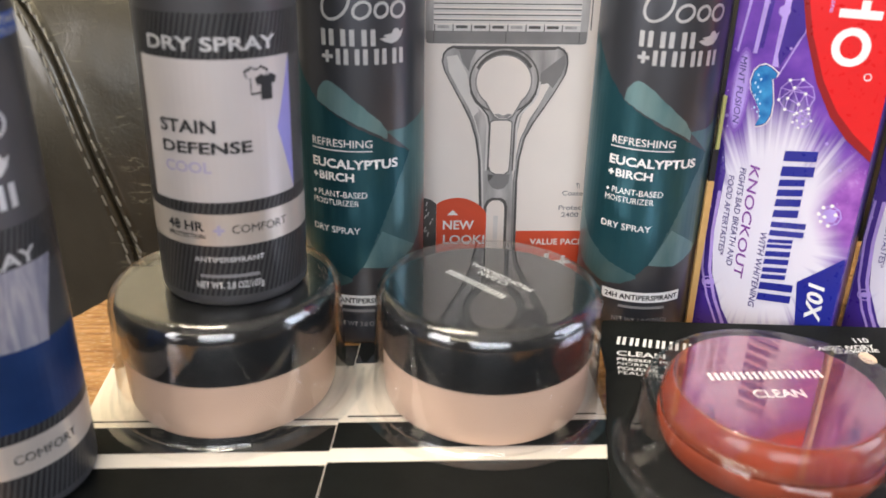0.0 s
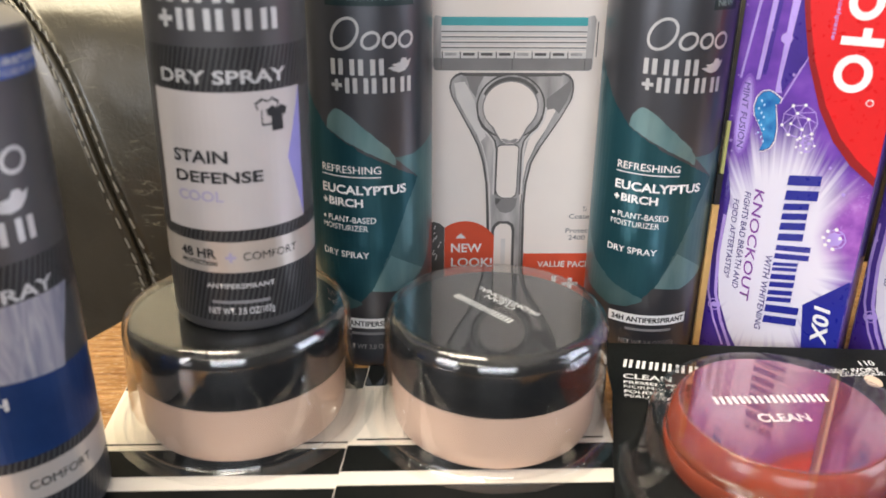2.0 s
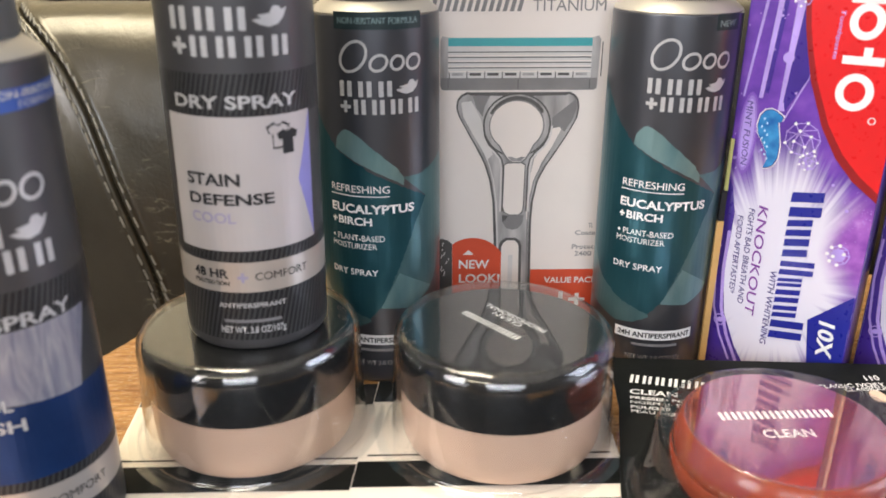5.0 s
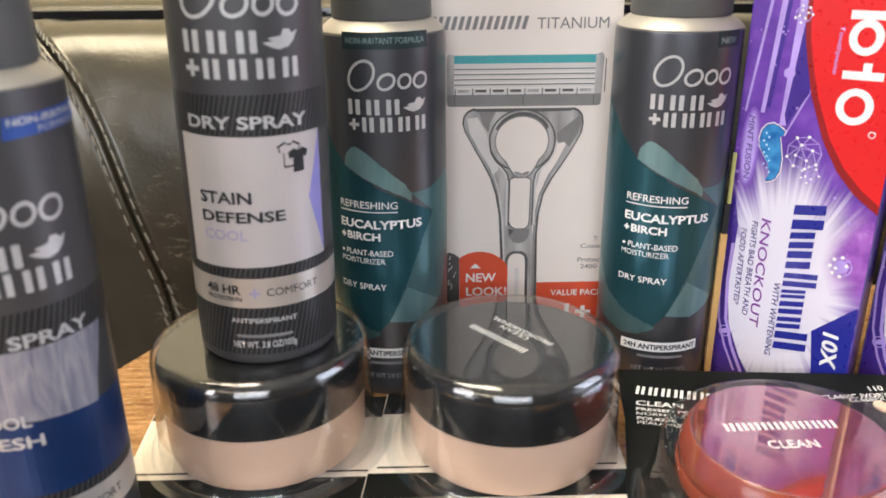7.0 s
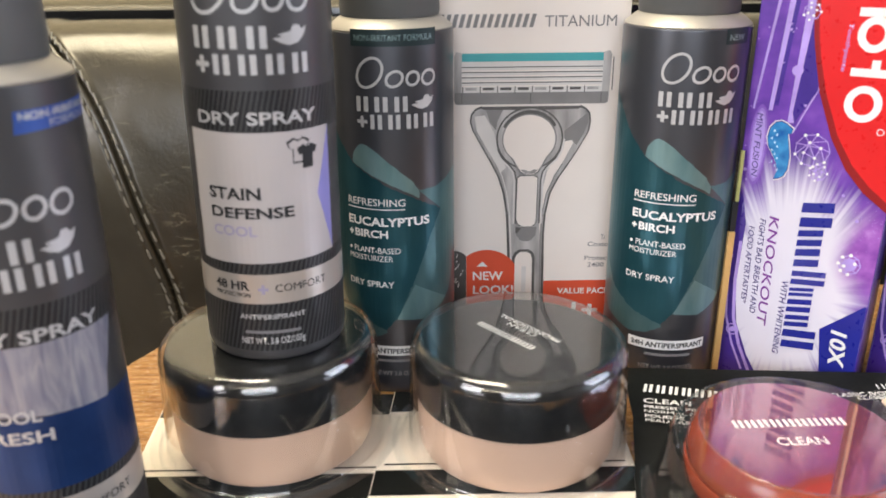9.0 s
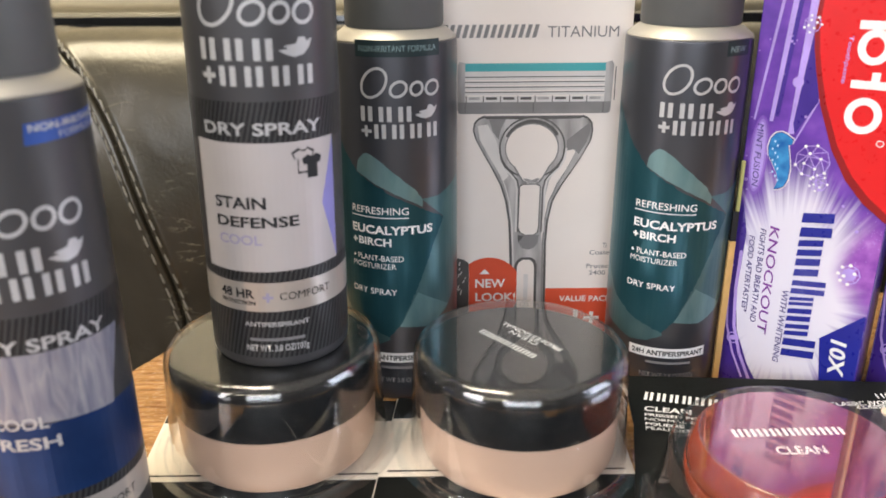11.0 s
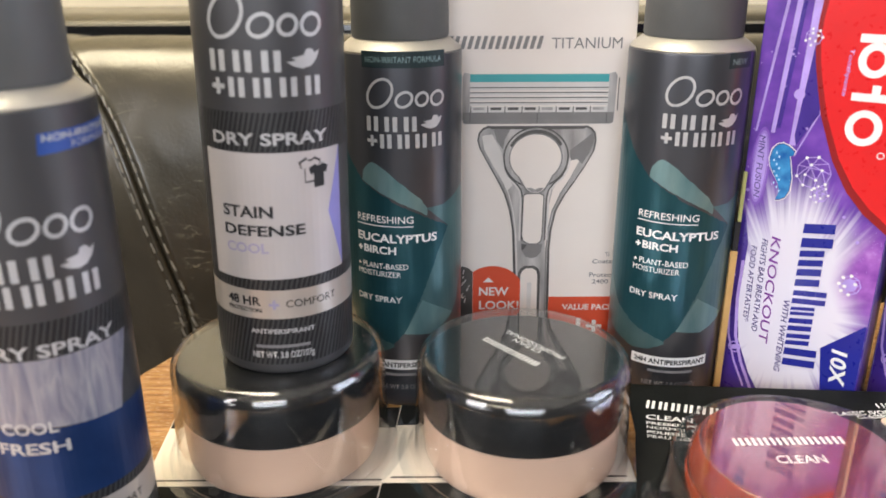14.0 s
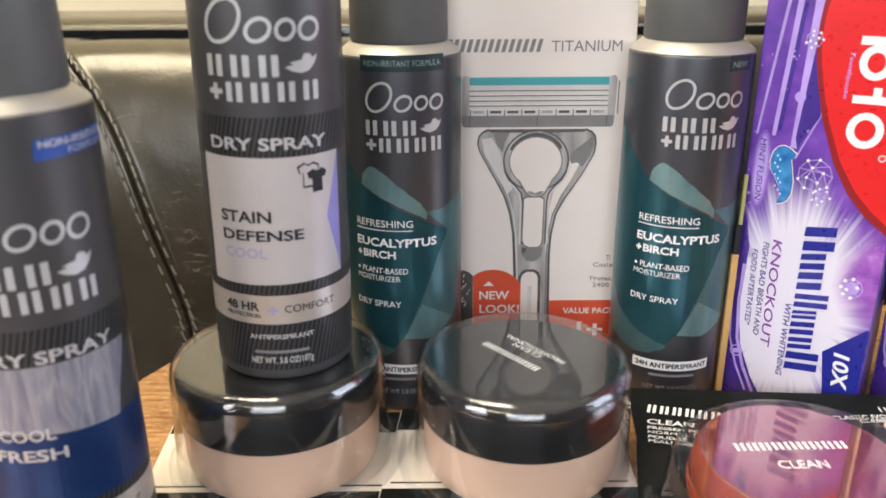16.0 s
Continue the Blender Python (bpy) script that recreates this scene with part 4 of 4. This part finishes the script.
arc = [(max(21.9, 30.8 + 15.0 * math.cos(a)), 33.2 + 15.0 * math.sin(a)) for a in (2 * math.pi * k / 48 for k in range(48))]
on_razor("round_badge", [arc], ORANGE, 4, "orange-red round badge")
on_razor("badge_arrow", [[(26.6, 40.2), (31.4, 40.2), (29.0, 42.6)]], INK_WHITE, 5)
razor_text("NEW", 24.8, 33.5, 38.3, 37.7, INK_WHITE, 0.02)
razor_text("LOOK!", 24.9, 26.6, 43.1, 30.9, INK_WHITE, 0.02)
on_razor("value_bar", [rect(56.8, 4.0, 87.9, 32.8)], ORANGE, 2, "orange-red bar with white lettering")
razor_text("VALUE PACK", 63.2, 26.2, 87.2, 29.1, INK_WHITE, 0.02)
razor_text("1+", 70.0, 13.5, 82.0, 22.0, INK_WHITE, 0.03)
razor_text("Ti", 81.5, 52.6, 83.2, 54.8, INK_GREY)
razor_text("Coated", 75.8, 49.2, 86.6, 51.4, INK_GREY)
razor_text("Protect", 74.8, 42.6, 86.0, 44.8, INK_GREY)
razor_text("2400", 76.2, 39.3, 83.6, 41.5, INK_GREY)
for q in blocks(10.0, 144.2, 48.6, 149.4, 7, 0.22, 1.4):
    on_razor("brand_bar", [q], RAZOR_BAR, 3)
razor_text("TITANIUM", 53.3, 144.3, 82.3, 148.7, RAZOR_BAR)
on_razor("side_print", [[(16.0, 12), (21.8, 12), (21.8, 45.4), (19.6, 47.2), (16.8, 48.0), (16.0, 47)]], RAZOR_DARK, 2)
rng = random.Random(8)
for k in range(9):
    u, v = rng.uniform(16.6, 20.4), rng.uniform(28, 45)
    on_razor("side_print", [stroke((u, v), (u + rng.uniform(0.3, 1.2), v + rng.uniform(0.6, 2.4)), 0.5)], RAZOR_LIGHT, 3)

# ---------------------------------------------------------------- toothpaste cartons
CARD_TOP = 0.0034


def toothpaste_carton(m, label):
    c = thing("toothpaste_carton", m, label, "toothpaste carton", "toothpaste cartons")
    w, h = 54.0, 207.0
    part("carton", box(0, 0.054, 0, 0.038, 0, 0.207, 0.0007), PURPLE_DEEP, c, smooth=False)
    face = Matrix(((1, 0, 0, 0), (0, 0, -1, 0), (0, 1, 0, 0), (0, 0, 0, 1)))
    d = 0.3

    order = [0]

    def on(name, outlines, mat, layer, lab=""):
        order[0] += 1
        return printed(name, laid(polys(*[mm([(u, v - d) for u, v in o]) for o in outlines]), layer + order[0] * 0.03, face), mat, c, lab)

    def down(body, u, v, u2, v2, h, mat, bold=0.012, layer=6, lean=0.2):
        length = math.hypot(u2 - u, v2 - v)
        slanted = text(body, 0, 0, length * MM, h * MM, bold)
        for w in slanted.verts:
            w.co.x += lean * w.co.y
        art = turned(slanted, (u * MM, (v - d) * MM), (u2 - u, v2 - v))
        printed("lettering", laid(art, layer, face), mat, c)

    on("face_print", [rect(0.4, 0.8, w - 0.4, 206.6)], BURST, 1, "purple face print with white starburst")
    for a, b, ww in (((18.6, 170), (16.4, 112), 3.6), ((12.2, 170), (8.6, 116), 2.2), ((8.4, 170), (2.4, 116), 1.2), ((24.5, 126), (17.5, 108), 0.8)):
        on("light_streak", [[(a[0] - ww / 2, a[1]), (b[0] - ww / 3, b[1]), (b[0] + ww / 3, b[1]), (a[0] + ww / 2, a[1])]], LAVENDER, 3)
    on("deep_streak", [[(20.6, 170), (21.8, 137), (24.2, 125), (17.6, 112), (16.6, 116)], [(14.8, 170), (11.2, 118), (9.6, 118), (13.2, 170)]], PURPLE_DEEP, 3)
    on("deep_streak", [[(0.5, 86), (3.2, 80), (5.2, 70), (4.4, 42), (6.6, 26), (12.4, 12), (19.5, 0.9), (0.5, 0.9)]], PURPLE_DEEP, 3)
    for off, ww in ((0.0, 0.9), (3.0, 1.3)):
        path = [(1.2 + off, 62), (0.9 + off, 45), (2.2 + off, 28), (5.8 + off, 16), (11 + off, 5)]
        on("swoosh_line", [stroke(a, b, ww) for a, b in zip(path, path[1:])], LAVENDER, 4)
    on("sparkle", [ellipse(16.2, 131.5, 2.0, 2.0, 20), ellipse(17.3, 151, 1.0, 1.0), ellipse(12.0, 146, 0.5, 0.5), ellipse(2.2, 92, 0.7, 0.7), ellipse(3.0, 88, 0.4, 0.4), ellipse(20.6, 119, 0.5, 0.5), ellipse(29.0, 92, 0.5, 0.5), ellipse(38.5, 87, 0.6, 0.6), ellipse(44.6, 78, 0.7, 0.7), ellipse(1.4, 55, 0.6, 0.6)], LAVENDER, 4)["kind"] = "stuff"
    rs = random.Random(5)
    on("sparkle", [ellipse(rs.uniform(1, 17), rs.uniform(88, 150), 0.3, 0.3, 8) for _ in range(20)], LAVENDER, 4)["kind"] = "stuff"
    on("bubble", ring(5.4, 22.5, 2.6, 2.6, 0.5, 20) + [ellipse(5.4, 22.5, 1.2, 1.2, 12)], LAVENDER, 5)
    rg = random.Random(12)
    on("sparkle", [ellipse(min(52.8, 48 + rg.gauss(0, 3.4)), 74 + rg.gauss(0, 6.5), 0.16, 0.16, 6) for _ in range(40)], LAVENDER, 4)["kind"] = "stuff"
    # red swoosh with white ovals
    curve = [(18.9, 152.3), (20.0, 144), (21.6, 136.5), (24.7, 124.3), (31.1, 107.9), (37.6, 96.9), (44.6, 89.2), (53.6, 82.6)]
    inner = [(20.6, 152.4), (22.0, 143), (23.6, 136), (26.8, 124.6), (33.2, 109.0), (39.6, 98.8), (46.4, 91.6), (53.6, 86.0)]
    on("red_edge", [[(19.6, 165), (24, 185), (33, 200), (53.6, 206.4)] [::-1] + [(19.2, 160)] + curve], RED_DARK, 4)
    on("red_swoosh", [[(21.4, 165), (26, 184), (35, 197), (53.6, 204)][::-1] + [(20.8, 160)] + inner], RED, 5, "bright red swoosh print")
    on("brand_mark", ring(39.6, 121.4, 6.2, 6.6, 2.7, 32) + ring(39.6, 145.6, 5.6, 6.2, 2.7, 32) + [rect(33.8, 131.0, 47.2, 133.9), rect(40.2, 133.9, 43.0, 137.0), rect(33.6, 151.6, 45.2, 154.6)], INK_WHITE, 6, "white ovals and bars on red")
    on("brand_mark", ring(46.8, 112.0, 1.3, 1.3, 0.35, 16), INK_WHITE, 6)
    down("Toothpaste", 30.4, 149.5, 30.1, 132.5, 2.0, LAVENDER)
    # blue gel swirl and molecule balls
    gel = [(9.0, 105.9), (9.6, 109.4), (11.2, 111.6), (13.2, 112.2), (15.2, 111.4), (17.6, 109.6), (17.2, 107.9), (16.0, 107.6), (16.7, 104.4), (17.7, 99.0), (17.6, 94.4), (16.4, 91.4), (14.6, 90.2), (13.0, 89.8), (13.4, 91.2), (14.0, 93.0), (13.2, 96.2), (11.4, 99.6), (9.6, 102.6)]
    on("gel_rim", [[(13.4 + (u - 13.4) * 1.14, 101 + (v - 101) * 1.06) for u, v in gel]], INK_WHITE, 4)
    on("gel_rim", [[(13.4 + (u - 13.4) * 1.06, 101 + (v - 101) * 1.03) for u, v in gel]], INDIGO_INK, 5)
    on("gel_swirl", [gel], PASTE_BLUE, 6, "blue gel swirl print")
    on("gel_spot", [ellipse(11.2 + 1.1 * math.sin(k * 2.1) + 0.18 * k, 108.5 - 1.5 * k, 0.33, 0.5, 10) for k in range(11)], PASTE_PALE, 7)

    def molecule(cu, cv, r, n, seed, ww):
        q = random.Random(seed)
        pts = [(cu + r * math.cos(6.283 * k / n), cv + r * math.sin(6.283 * k / n)) for k in range(n)] + [(cu + r * 0.5 * math.cos(6.283 * k / 4 + 0.4), cv + r * 0.5 * math.sin(6.283 * k / 4 + 0.4)) for k in range(4)]
        lines = [stroke(pts[k], pts[(k + 1) % n], ww) for k in range(n)]
        lines += [stroke(pts[n + k % 4], pts[k], ww) for k in range(n)] + [stroke(pts[n + k], pts[n + (k + 1) % 4], ww) for k in range(4)]
        on("molecule_print", lines, LAVENDER, 5)
        on("molecule_print", [ellipse(u, v, ww * 1.6, ww * 1.6, 10) for u, v in pts if q.random() < 0.75], INK_WHITE, 6)

    molecule(25.4, 102.6, 6.2, 9, 2, 0.38)
    molecule(28.6, 94.4, 3.2, 7, 4, 0.3)
    molecule(44.8, 60.4, 3.9, 8, 6, 0.45)
    on("molecule_print", [ellipse(44.8, 60.4, 2.6, 2.6, 20)], LAVENDER, 4)
    molecule(18.2, 152.5, 3.0, 7, 9, 0.3)
    # words, reading downwards
    for wide, tall, ink in ((3.6, 16.0, GLOW_FAINT), (2.9, 14.6, GLOW_SOFT), (2.2, 13.4, LAVENDER)):
        on("glow_plate", [ellipse(5.6, 102.0, wide, tall, 32)], ink, 3)
    down("MINT FUSION", 4.0, 114.6, 4.6, 90.0, 2.3, INDIGO_INK, 0.004)
    down("KNOCKOUT", 13.9, 74.6, 14.6, 28.0, 3.6, VIOLET_INK, 0.006)
    down("FIGHTS BAD BREATH AND", 10.4, 72.9, 11.2, 32.0, 2.3, INDIGO_INK, 0.004)
    down("FOOD AFTERTASTES*", 6.6, 69.2, 7.3, 35.7, 2.3, INDIGO_INK, 0.004)
    down("WITH WHITENING", 22.0, 49.2, 22.2, 16.5, 2.4, INDIGO_INK, 0.008)
    spans = ((82.0, 72.2, 36.4), (70.8, 64.2, 34.0), (63.0, 55.6, 34.0), (53.8, 48.0, 37.4), (46.4, 42.8, 34.0), (41.4, 35.8, 34.0), (34.4, 29.4, 34.0), (28.0, 20.0, 37.4))
    for k, (a, b, hi) in enumerate(spans):
        bar = (a - b) * 0.40
        for p, q in ((a, a - bar), (b + bar, b)):
            on("brand_bar", [[(25.2, p), (25.0, q), (hi, q + 1.6), (hi, p + 1.6)]], NAVY, 5)
    on("corner_patch", [[(38.4, 31.4), (52.9, 44.8), (53.4, 44.0), (53.4, 0.9), (41.4, 0.9), (41.0, 12)]], NAVY, 4, "navy corner patch with white lettering")
    down("10X", 42.6, 32.4, 43.4, 17.4, 6.0, INK_WHITE, 0.03)
    for u, a, b in ((49.4, 11.6, 4.0), (46.8, 10.0, 3.0), (44.2, 11.0, 4.0)):
        on("small_print", [rect(u, b, u + 1.5, a)], INK_WHITE, 5)
    return c


TURN_T = -34.4
carton_a = toothpaste_carton(pose(0.129, 0.308, 0.0003, 0, 0, TURN_T), "purple toothpaste carton with white starburst and red swoosh, standing upright")
copy_thing(carton_a, pose(0.1885, 0.2955, 0.0003, 0, 0, TURN_T))

gold = thing("gold_carton", pose(0.1262, 0.3035, 0), "slim gold foil carton wedged between spray can and toothpaste carton", "carton")
part("carton", box(0.0, 0.0027, 0.0, 0.0020, 0.0, 0.0665, 0.0003), GOLD, gold, smooth=False)
# black section paints in the shade where the gold darkens upward
part("shade_section", box(0.0004, 0.0027, 0.0004, 0.0020, 0.0667, 0.0790, 0.0003), INK_BLACK, gold, "black section standing in for shade on the gold carton", smooth=False)
part("top_edge", box(0.0014, 0.0027, 0.0006, 0.0020, 0.0792, 0.1000, 0.0003), LIME, gold, "lime yellow top edge", smooth=False)

# ---------------------------------------------------------------- powder jars in blister packs


def jar_pack(cx, cy, outline, label, lettered, low, high):
    pk = thing("powder_pack", pose(cx, cy, 0), label, "powder jar pack", "powder jar packs")
    local = [(x - cx, y - cy) for x, y in outline]
    part("card", slab(local, low, high), CARD_CREAM, pk, "cream card with black printed panels", smooth=False)
    flat = Matrix.Translation((0, 0, high))
    (xa, ya), (xb, yb), (xc, yc), (xd, yd) = local   # back left, back right, front right, front left

    def across(y0, y1, inset, mat, layer, name):
        def at(y, left):
            (x0, q0), (x1, q1) = ((xa, ya), (xd, yd)) if left else ((xb, yb), (xc, yc))
            return x0 + (x1 - x0) * (y - cy - q0) / (q1 - q0)
        o = [(at(y0, True) + inset, y0 - cy), (at(y0, False) - inset, y0 - cy), (at(y1, False) - inset, y1 - cy), (at(y1, True) + inset, y1 - cy)]
        printed(name, laid(polys(o), layer, flat), mat, pk)

    across(0.2765, 0.2918, 0.0003, CARD_BLACK, 2, "printed_panel")
    across(0.2250, 0.2390, 0.0003, CARD_BLACK, 2, "printed_panel")
    # unseen front panel, added in black so the lids reflect a dark surface
    across(0.1010, 0.2180, 0.0003, CARD_BLACK, 2, "printed_panel")
    across(0.2419, 0.2428, 0.0030, CARD_BLACK, 2, "printed_line")
    # the jar itself
    jar = part("jar", lathe([(0, 0.0024), (0.0330, 0.0024), (0.0352, 0.0034), (0.0362, 0.006), (0.0366, 0.012), (0.0367, 0.0252), (0.0355, 0.0258), (0, 0.0258)]), POWDER, pk, "peach-beige powder jar")
    lid = part("lid", lathe([(0.0357, 0.0243), (0.0371, 0.0241), (0.0374, 0.0248), (0.0374, 0.0395), (0.0370, 0.0412), (0.0360, 0.0423), (0.0350, 0.0427), (0.0346, 0.0427), (0.0340, 0.0427), (0.015, 0.0427), (0, 0.0427)]), BLACK_LID, jar, "black gloss screw lid")
    outer = [(0.0470, 0.0024), (0.0470, 0.0029), (0.0438, 0.0030), (0.0430, 0.0038), (0.0420, 0.0042), (0.0411, 0.0038), (0.0405, 0.0048), (0.0402, 0.0110), (0.0396, 0.0300), (0.0392, 0.0400), (0.0386, 0.0432), (0.0372, 0.0450), (0.0358, 0.0458), (0.0350, 0.0460), (0.0345, 0.0460), (0.0300, 0.0460), (0.015, 0.0460), (0, 0.0460)]
    inner = [(r - 0.0003 if r else 0, z - 0.0003) for r, z in outer[:0:-1]]
    bl = part("blister", lathe(outer + inner, 96, 0.004), BLISTER, pk, "clear plastic blister dome")
    bl.data.materials.append(BLISTER_TOP)
    for f in bl.data.polygons:
        f.material_index = 1 if abs(f.normal.z) > 0.97 and f.center.z > 0.04 else 0
    bl.visible_shadow = False
    if lettered:
        d = Vector((-0.65, 0.76, 0)).normalized()
        up = Vector((-d.y, d.x, 0))
        z = Vector((0, 0, 1))

        def row(x, y):
            return Matrix(((d.x, up.x, 0, x - cx), (d.y, up.y, 0, y - cy), (0, 0, 1, 0.04275), (0, 0, 0, 1)))
        for q in blocks(0, 0, 0.0275, 0.0033, 9, 0.24):
            printed("brand_bar", laid(polys(q), 1, row(0.0433, 0.2536)), INK_WHITE, lid)
        printed("lettering", laid(text("CLEAN", 0, 0, 0.0140, 0.0026), 1, row(0.0452, 0.2628)), INK_WHITE, lid)
        printed("lettering", laid(text("PROFESSIONAL", 0, 0, 0.0300, 0.0026), 1, row(0.0532, 0.2582)), INK_WHITE, lid)
    return pk


jar_pack(-0.0534, 0.2647, [(-0.1035, 0.292), (-0.0065, 0.292), (-0.0246, 0.100), (-0.0950, 0.100)], "peach powder jar with black lid under clear blister, carrying a can", False, 0.0002, 0.0010)
jar_pack(0.0374, 0.2590, [(-0.0096, 0.292), (0.0790, 0.292), (0.0757, 0.100), (-0.0278, 0.100)], "peach loose powder jar with black lettered lid under a clear blister", True, 0.0012, 0.0021)

# ---------------------------------------------------------------- pressed powder compact
KX, KY = 0.1300, 0.2140
compact = thing("compact_pack", pose(KX, KY, 0), "rose pressed powder compact under a clear blister on a black card", "powder compact pack")
RAISED = 0.011


def bent_card(rows, thick):
    """A card whose rear part curls up; rows of left and right corners from back to front."""
    bm = bmesh.new()
    n = 12
    sheets = []
    for dz in (0.0, -thick):
        sheets.append([[bm.verts.new((a[0] + (b[0] - a[0]) * k / n - KX, a[1] + (b[1] - a[1]) * k / n - KY, a[2] + (b[2] - a[2]) * k / n + dz)) for k in range(n + 1)] for a, b in rows])
    for s in sheets:
        for p, q in zip(s, s[1:]):
            for k in range(n):
                bm.faces.new((p[k], p[k + 1], q[k + 1], q[k]))
    hi, lo = sheets
    rim = hi[0] + [r[-1] for r in hi[1:]] + hi[-1][-2::-1] + [r[0] for r in hi[-2:0:-1]]
    rim2 = lo[0] + [r[-1] for r in lo[1:]] + lo[-1][-2::-1] + [r[0] for r in lo[-2:0:-1]]
    for k in range(len(rim)):
        bm.faces.new((rim[k], rim[(k + 1) % len(rim)], rim2[(k + 1) % len(rim)], rim2[k]))
    return bm


part("card", bent_card([((0.0850, 0.2935, RAISED), (0.1945, 0.2725, 0.0185)), ((0.0812, 0.2580, RAISED), (0.1905, 0.2550, 0.0185)), ((0.0794, 0.2500, 0.0100), (0.1900, 0.2480, 0.0160)),
                        ((0.0780, 0.2400, 0.0050), (0.1890, 0.2390, 0.0080)), ((0.0766, 0.2340, CARD_TOP), (0.1880, 0.2330, CARD_TOP)), ((0.0580, 0.1400, CARD_TOP), (0.1800, 0.1400, CARD_TOP))], 0.0010), CARD_BLACK, compact, "black printed card, curled up at the back")
def shifted(bm, dx, dy):
    bmesh.ops.translate(bm, verts=bm.verts[:], vec=(dx, dy, 0))
    return bm


CX, CY = -0.0028, 0.0098   # the compact sits towards the back of its dome
part("compact_body", shifted(lathe([(0, 0.0036), (0.0325, 0.0036), (0.0348, 0.0056), (0.0358, 0.0090), (0.0360, 0.0128), (0.0356, 0.0138), (0, 0.0140)]), CX, CY), COMPACT, compact, "amber plastic compact base")
part("compact_rim", shifted(lathe([(0.0344, 0.0142), (0.0354, 0.0148), (0.0356, 0.0165), (0.0353, 0.0192), (0.0345, 0.0218), (0.0334, 0.0238), (0.0326, 0.0247), (0.0320, 0.0251), (0, 0.0251)]), CX, CY), COMPACT, compact, "amber plastic rounded lid rim")
klid = part("compact_lid", shifted(lathe([(0.0322, 0.0250), (0.0322, 0.0252), (0.0318, 0.0254), (0.0312, 0.0254), (0.02, 0.0254), (0, 0.0254)]), CX, CY), COMPACT_LID, compact, "mirror-bright rose lid")
outer = [(0.0520, 0.0036), (0.0520, 0.0041), (0.0495, 0.0043), (0.0480, 0.0054), (0.0470, 0.0080), (0.0450, 0.0180), (0.0440, 0.0240), (0.0433, 0.0264), (0.0424, 0.0276), (0.0415, 0.0280), (0.0408, 0.0280), (0.0400, 0.0280), (0.02, 0.0280), (0, 0.0280)]
inner = [(r - 0.0003 if r else 0, z - 0.0003) for r, z in outer[:0:-1]]
kb = part("blister", shifted(lathe(outer + inner, 96, 0.003), -0.0035, 0.0), BLISTER_FLAT, compact, "clear plastic blister dome")
kb.visible_shadow = False


def on_lid(x, y, turn=0.0, z=0.02545):
    return Matrix.Translation((x - KX, y - KY, z)) @ Matrix.Rotation(radians(turn), 4, "Z")


for q in blocks(0, 0, 0.0378, 0.0044, 9, 0.24):
    printed("brand_bar", laid(polys(q), 1, on_lid(0.1070, 0.2270, 1.5)), INK_WHITE, klid)
printed("lettering", laid(text("CLEAN", 0, 0, 0.0165, 0.0044), 1, on_lid(0.1177, 0.2170, 0.5)), INK_WHITE, klid)


def on_card(x, y, turn):
    """A place on the raised rear of the card, which climbs to its far side."""
    rise = (0.0185 - RAISED) / 0.108
    z = RAISED + max(0.0, x - 0.0860) * rise
    return Matrix.Translation((x - KX, y - KY, z + 0.0009)) @ Matrix.Rotation(-math.atan(rise), 4, "Y") @ Matrix.Rotation(radians(turn), 4, "Z")


for q in blocks(0, 0, 0.042, 0.0058, 9, 0.32):
    printed("brand_bar", laid(polys(q), 1, on_card(0.0884, 0.2728, -20)), INK_WHITE, compact)
for body, x, y, ww, hh in (("CLEAN", 0.0866, 0.2650, 0.0175, 0.0034), ("PRESSED POWDER", 0.0860, 0.2616, 0.0310, 0.0019), ("NORMAL SKIN", 0.0854, 0.2586, 0.0240, 0.0019), ("POUDRE", 0.0848, 0.2554, 0.0140, 0.0019), ("PEAU NORMALE", 0.0843, 0.2526, 0.0270, 0.0019)):
    printed("lettering", laid(text(body, 0, 0, ww, hh, 0.02), 1, on_card(x, y, -17)), INK_WHITE, compact)
printed("lettering", laid(text("110", 0, 0, 0.0052, 0.0034, 0.015), 1, on_card(0.1745, 0.2620, -4)), INK_WHITE, compact)
printed("lettering", laid(text("CLASSIC IVORY", 0, 0, 0.0243, 0.0027, 0.015), 1, on_card(0.1553, 0.2590, -4)), INK_WHITE, compact)
printed("lettering", laid(text("CLASSIQUE", 0, 0, 0.0157, 0.0026, 0.015), 1, on_card(0.1640, 0.2556, -4)), INK_WHITE, compact)
printed("swatch", laid(polys(ellipse(0, 0, 0.0027, 0.0040)), 1, on_card(0.1735, 0.2515, 0)), BEIGE_DOT, compact)
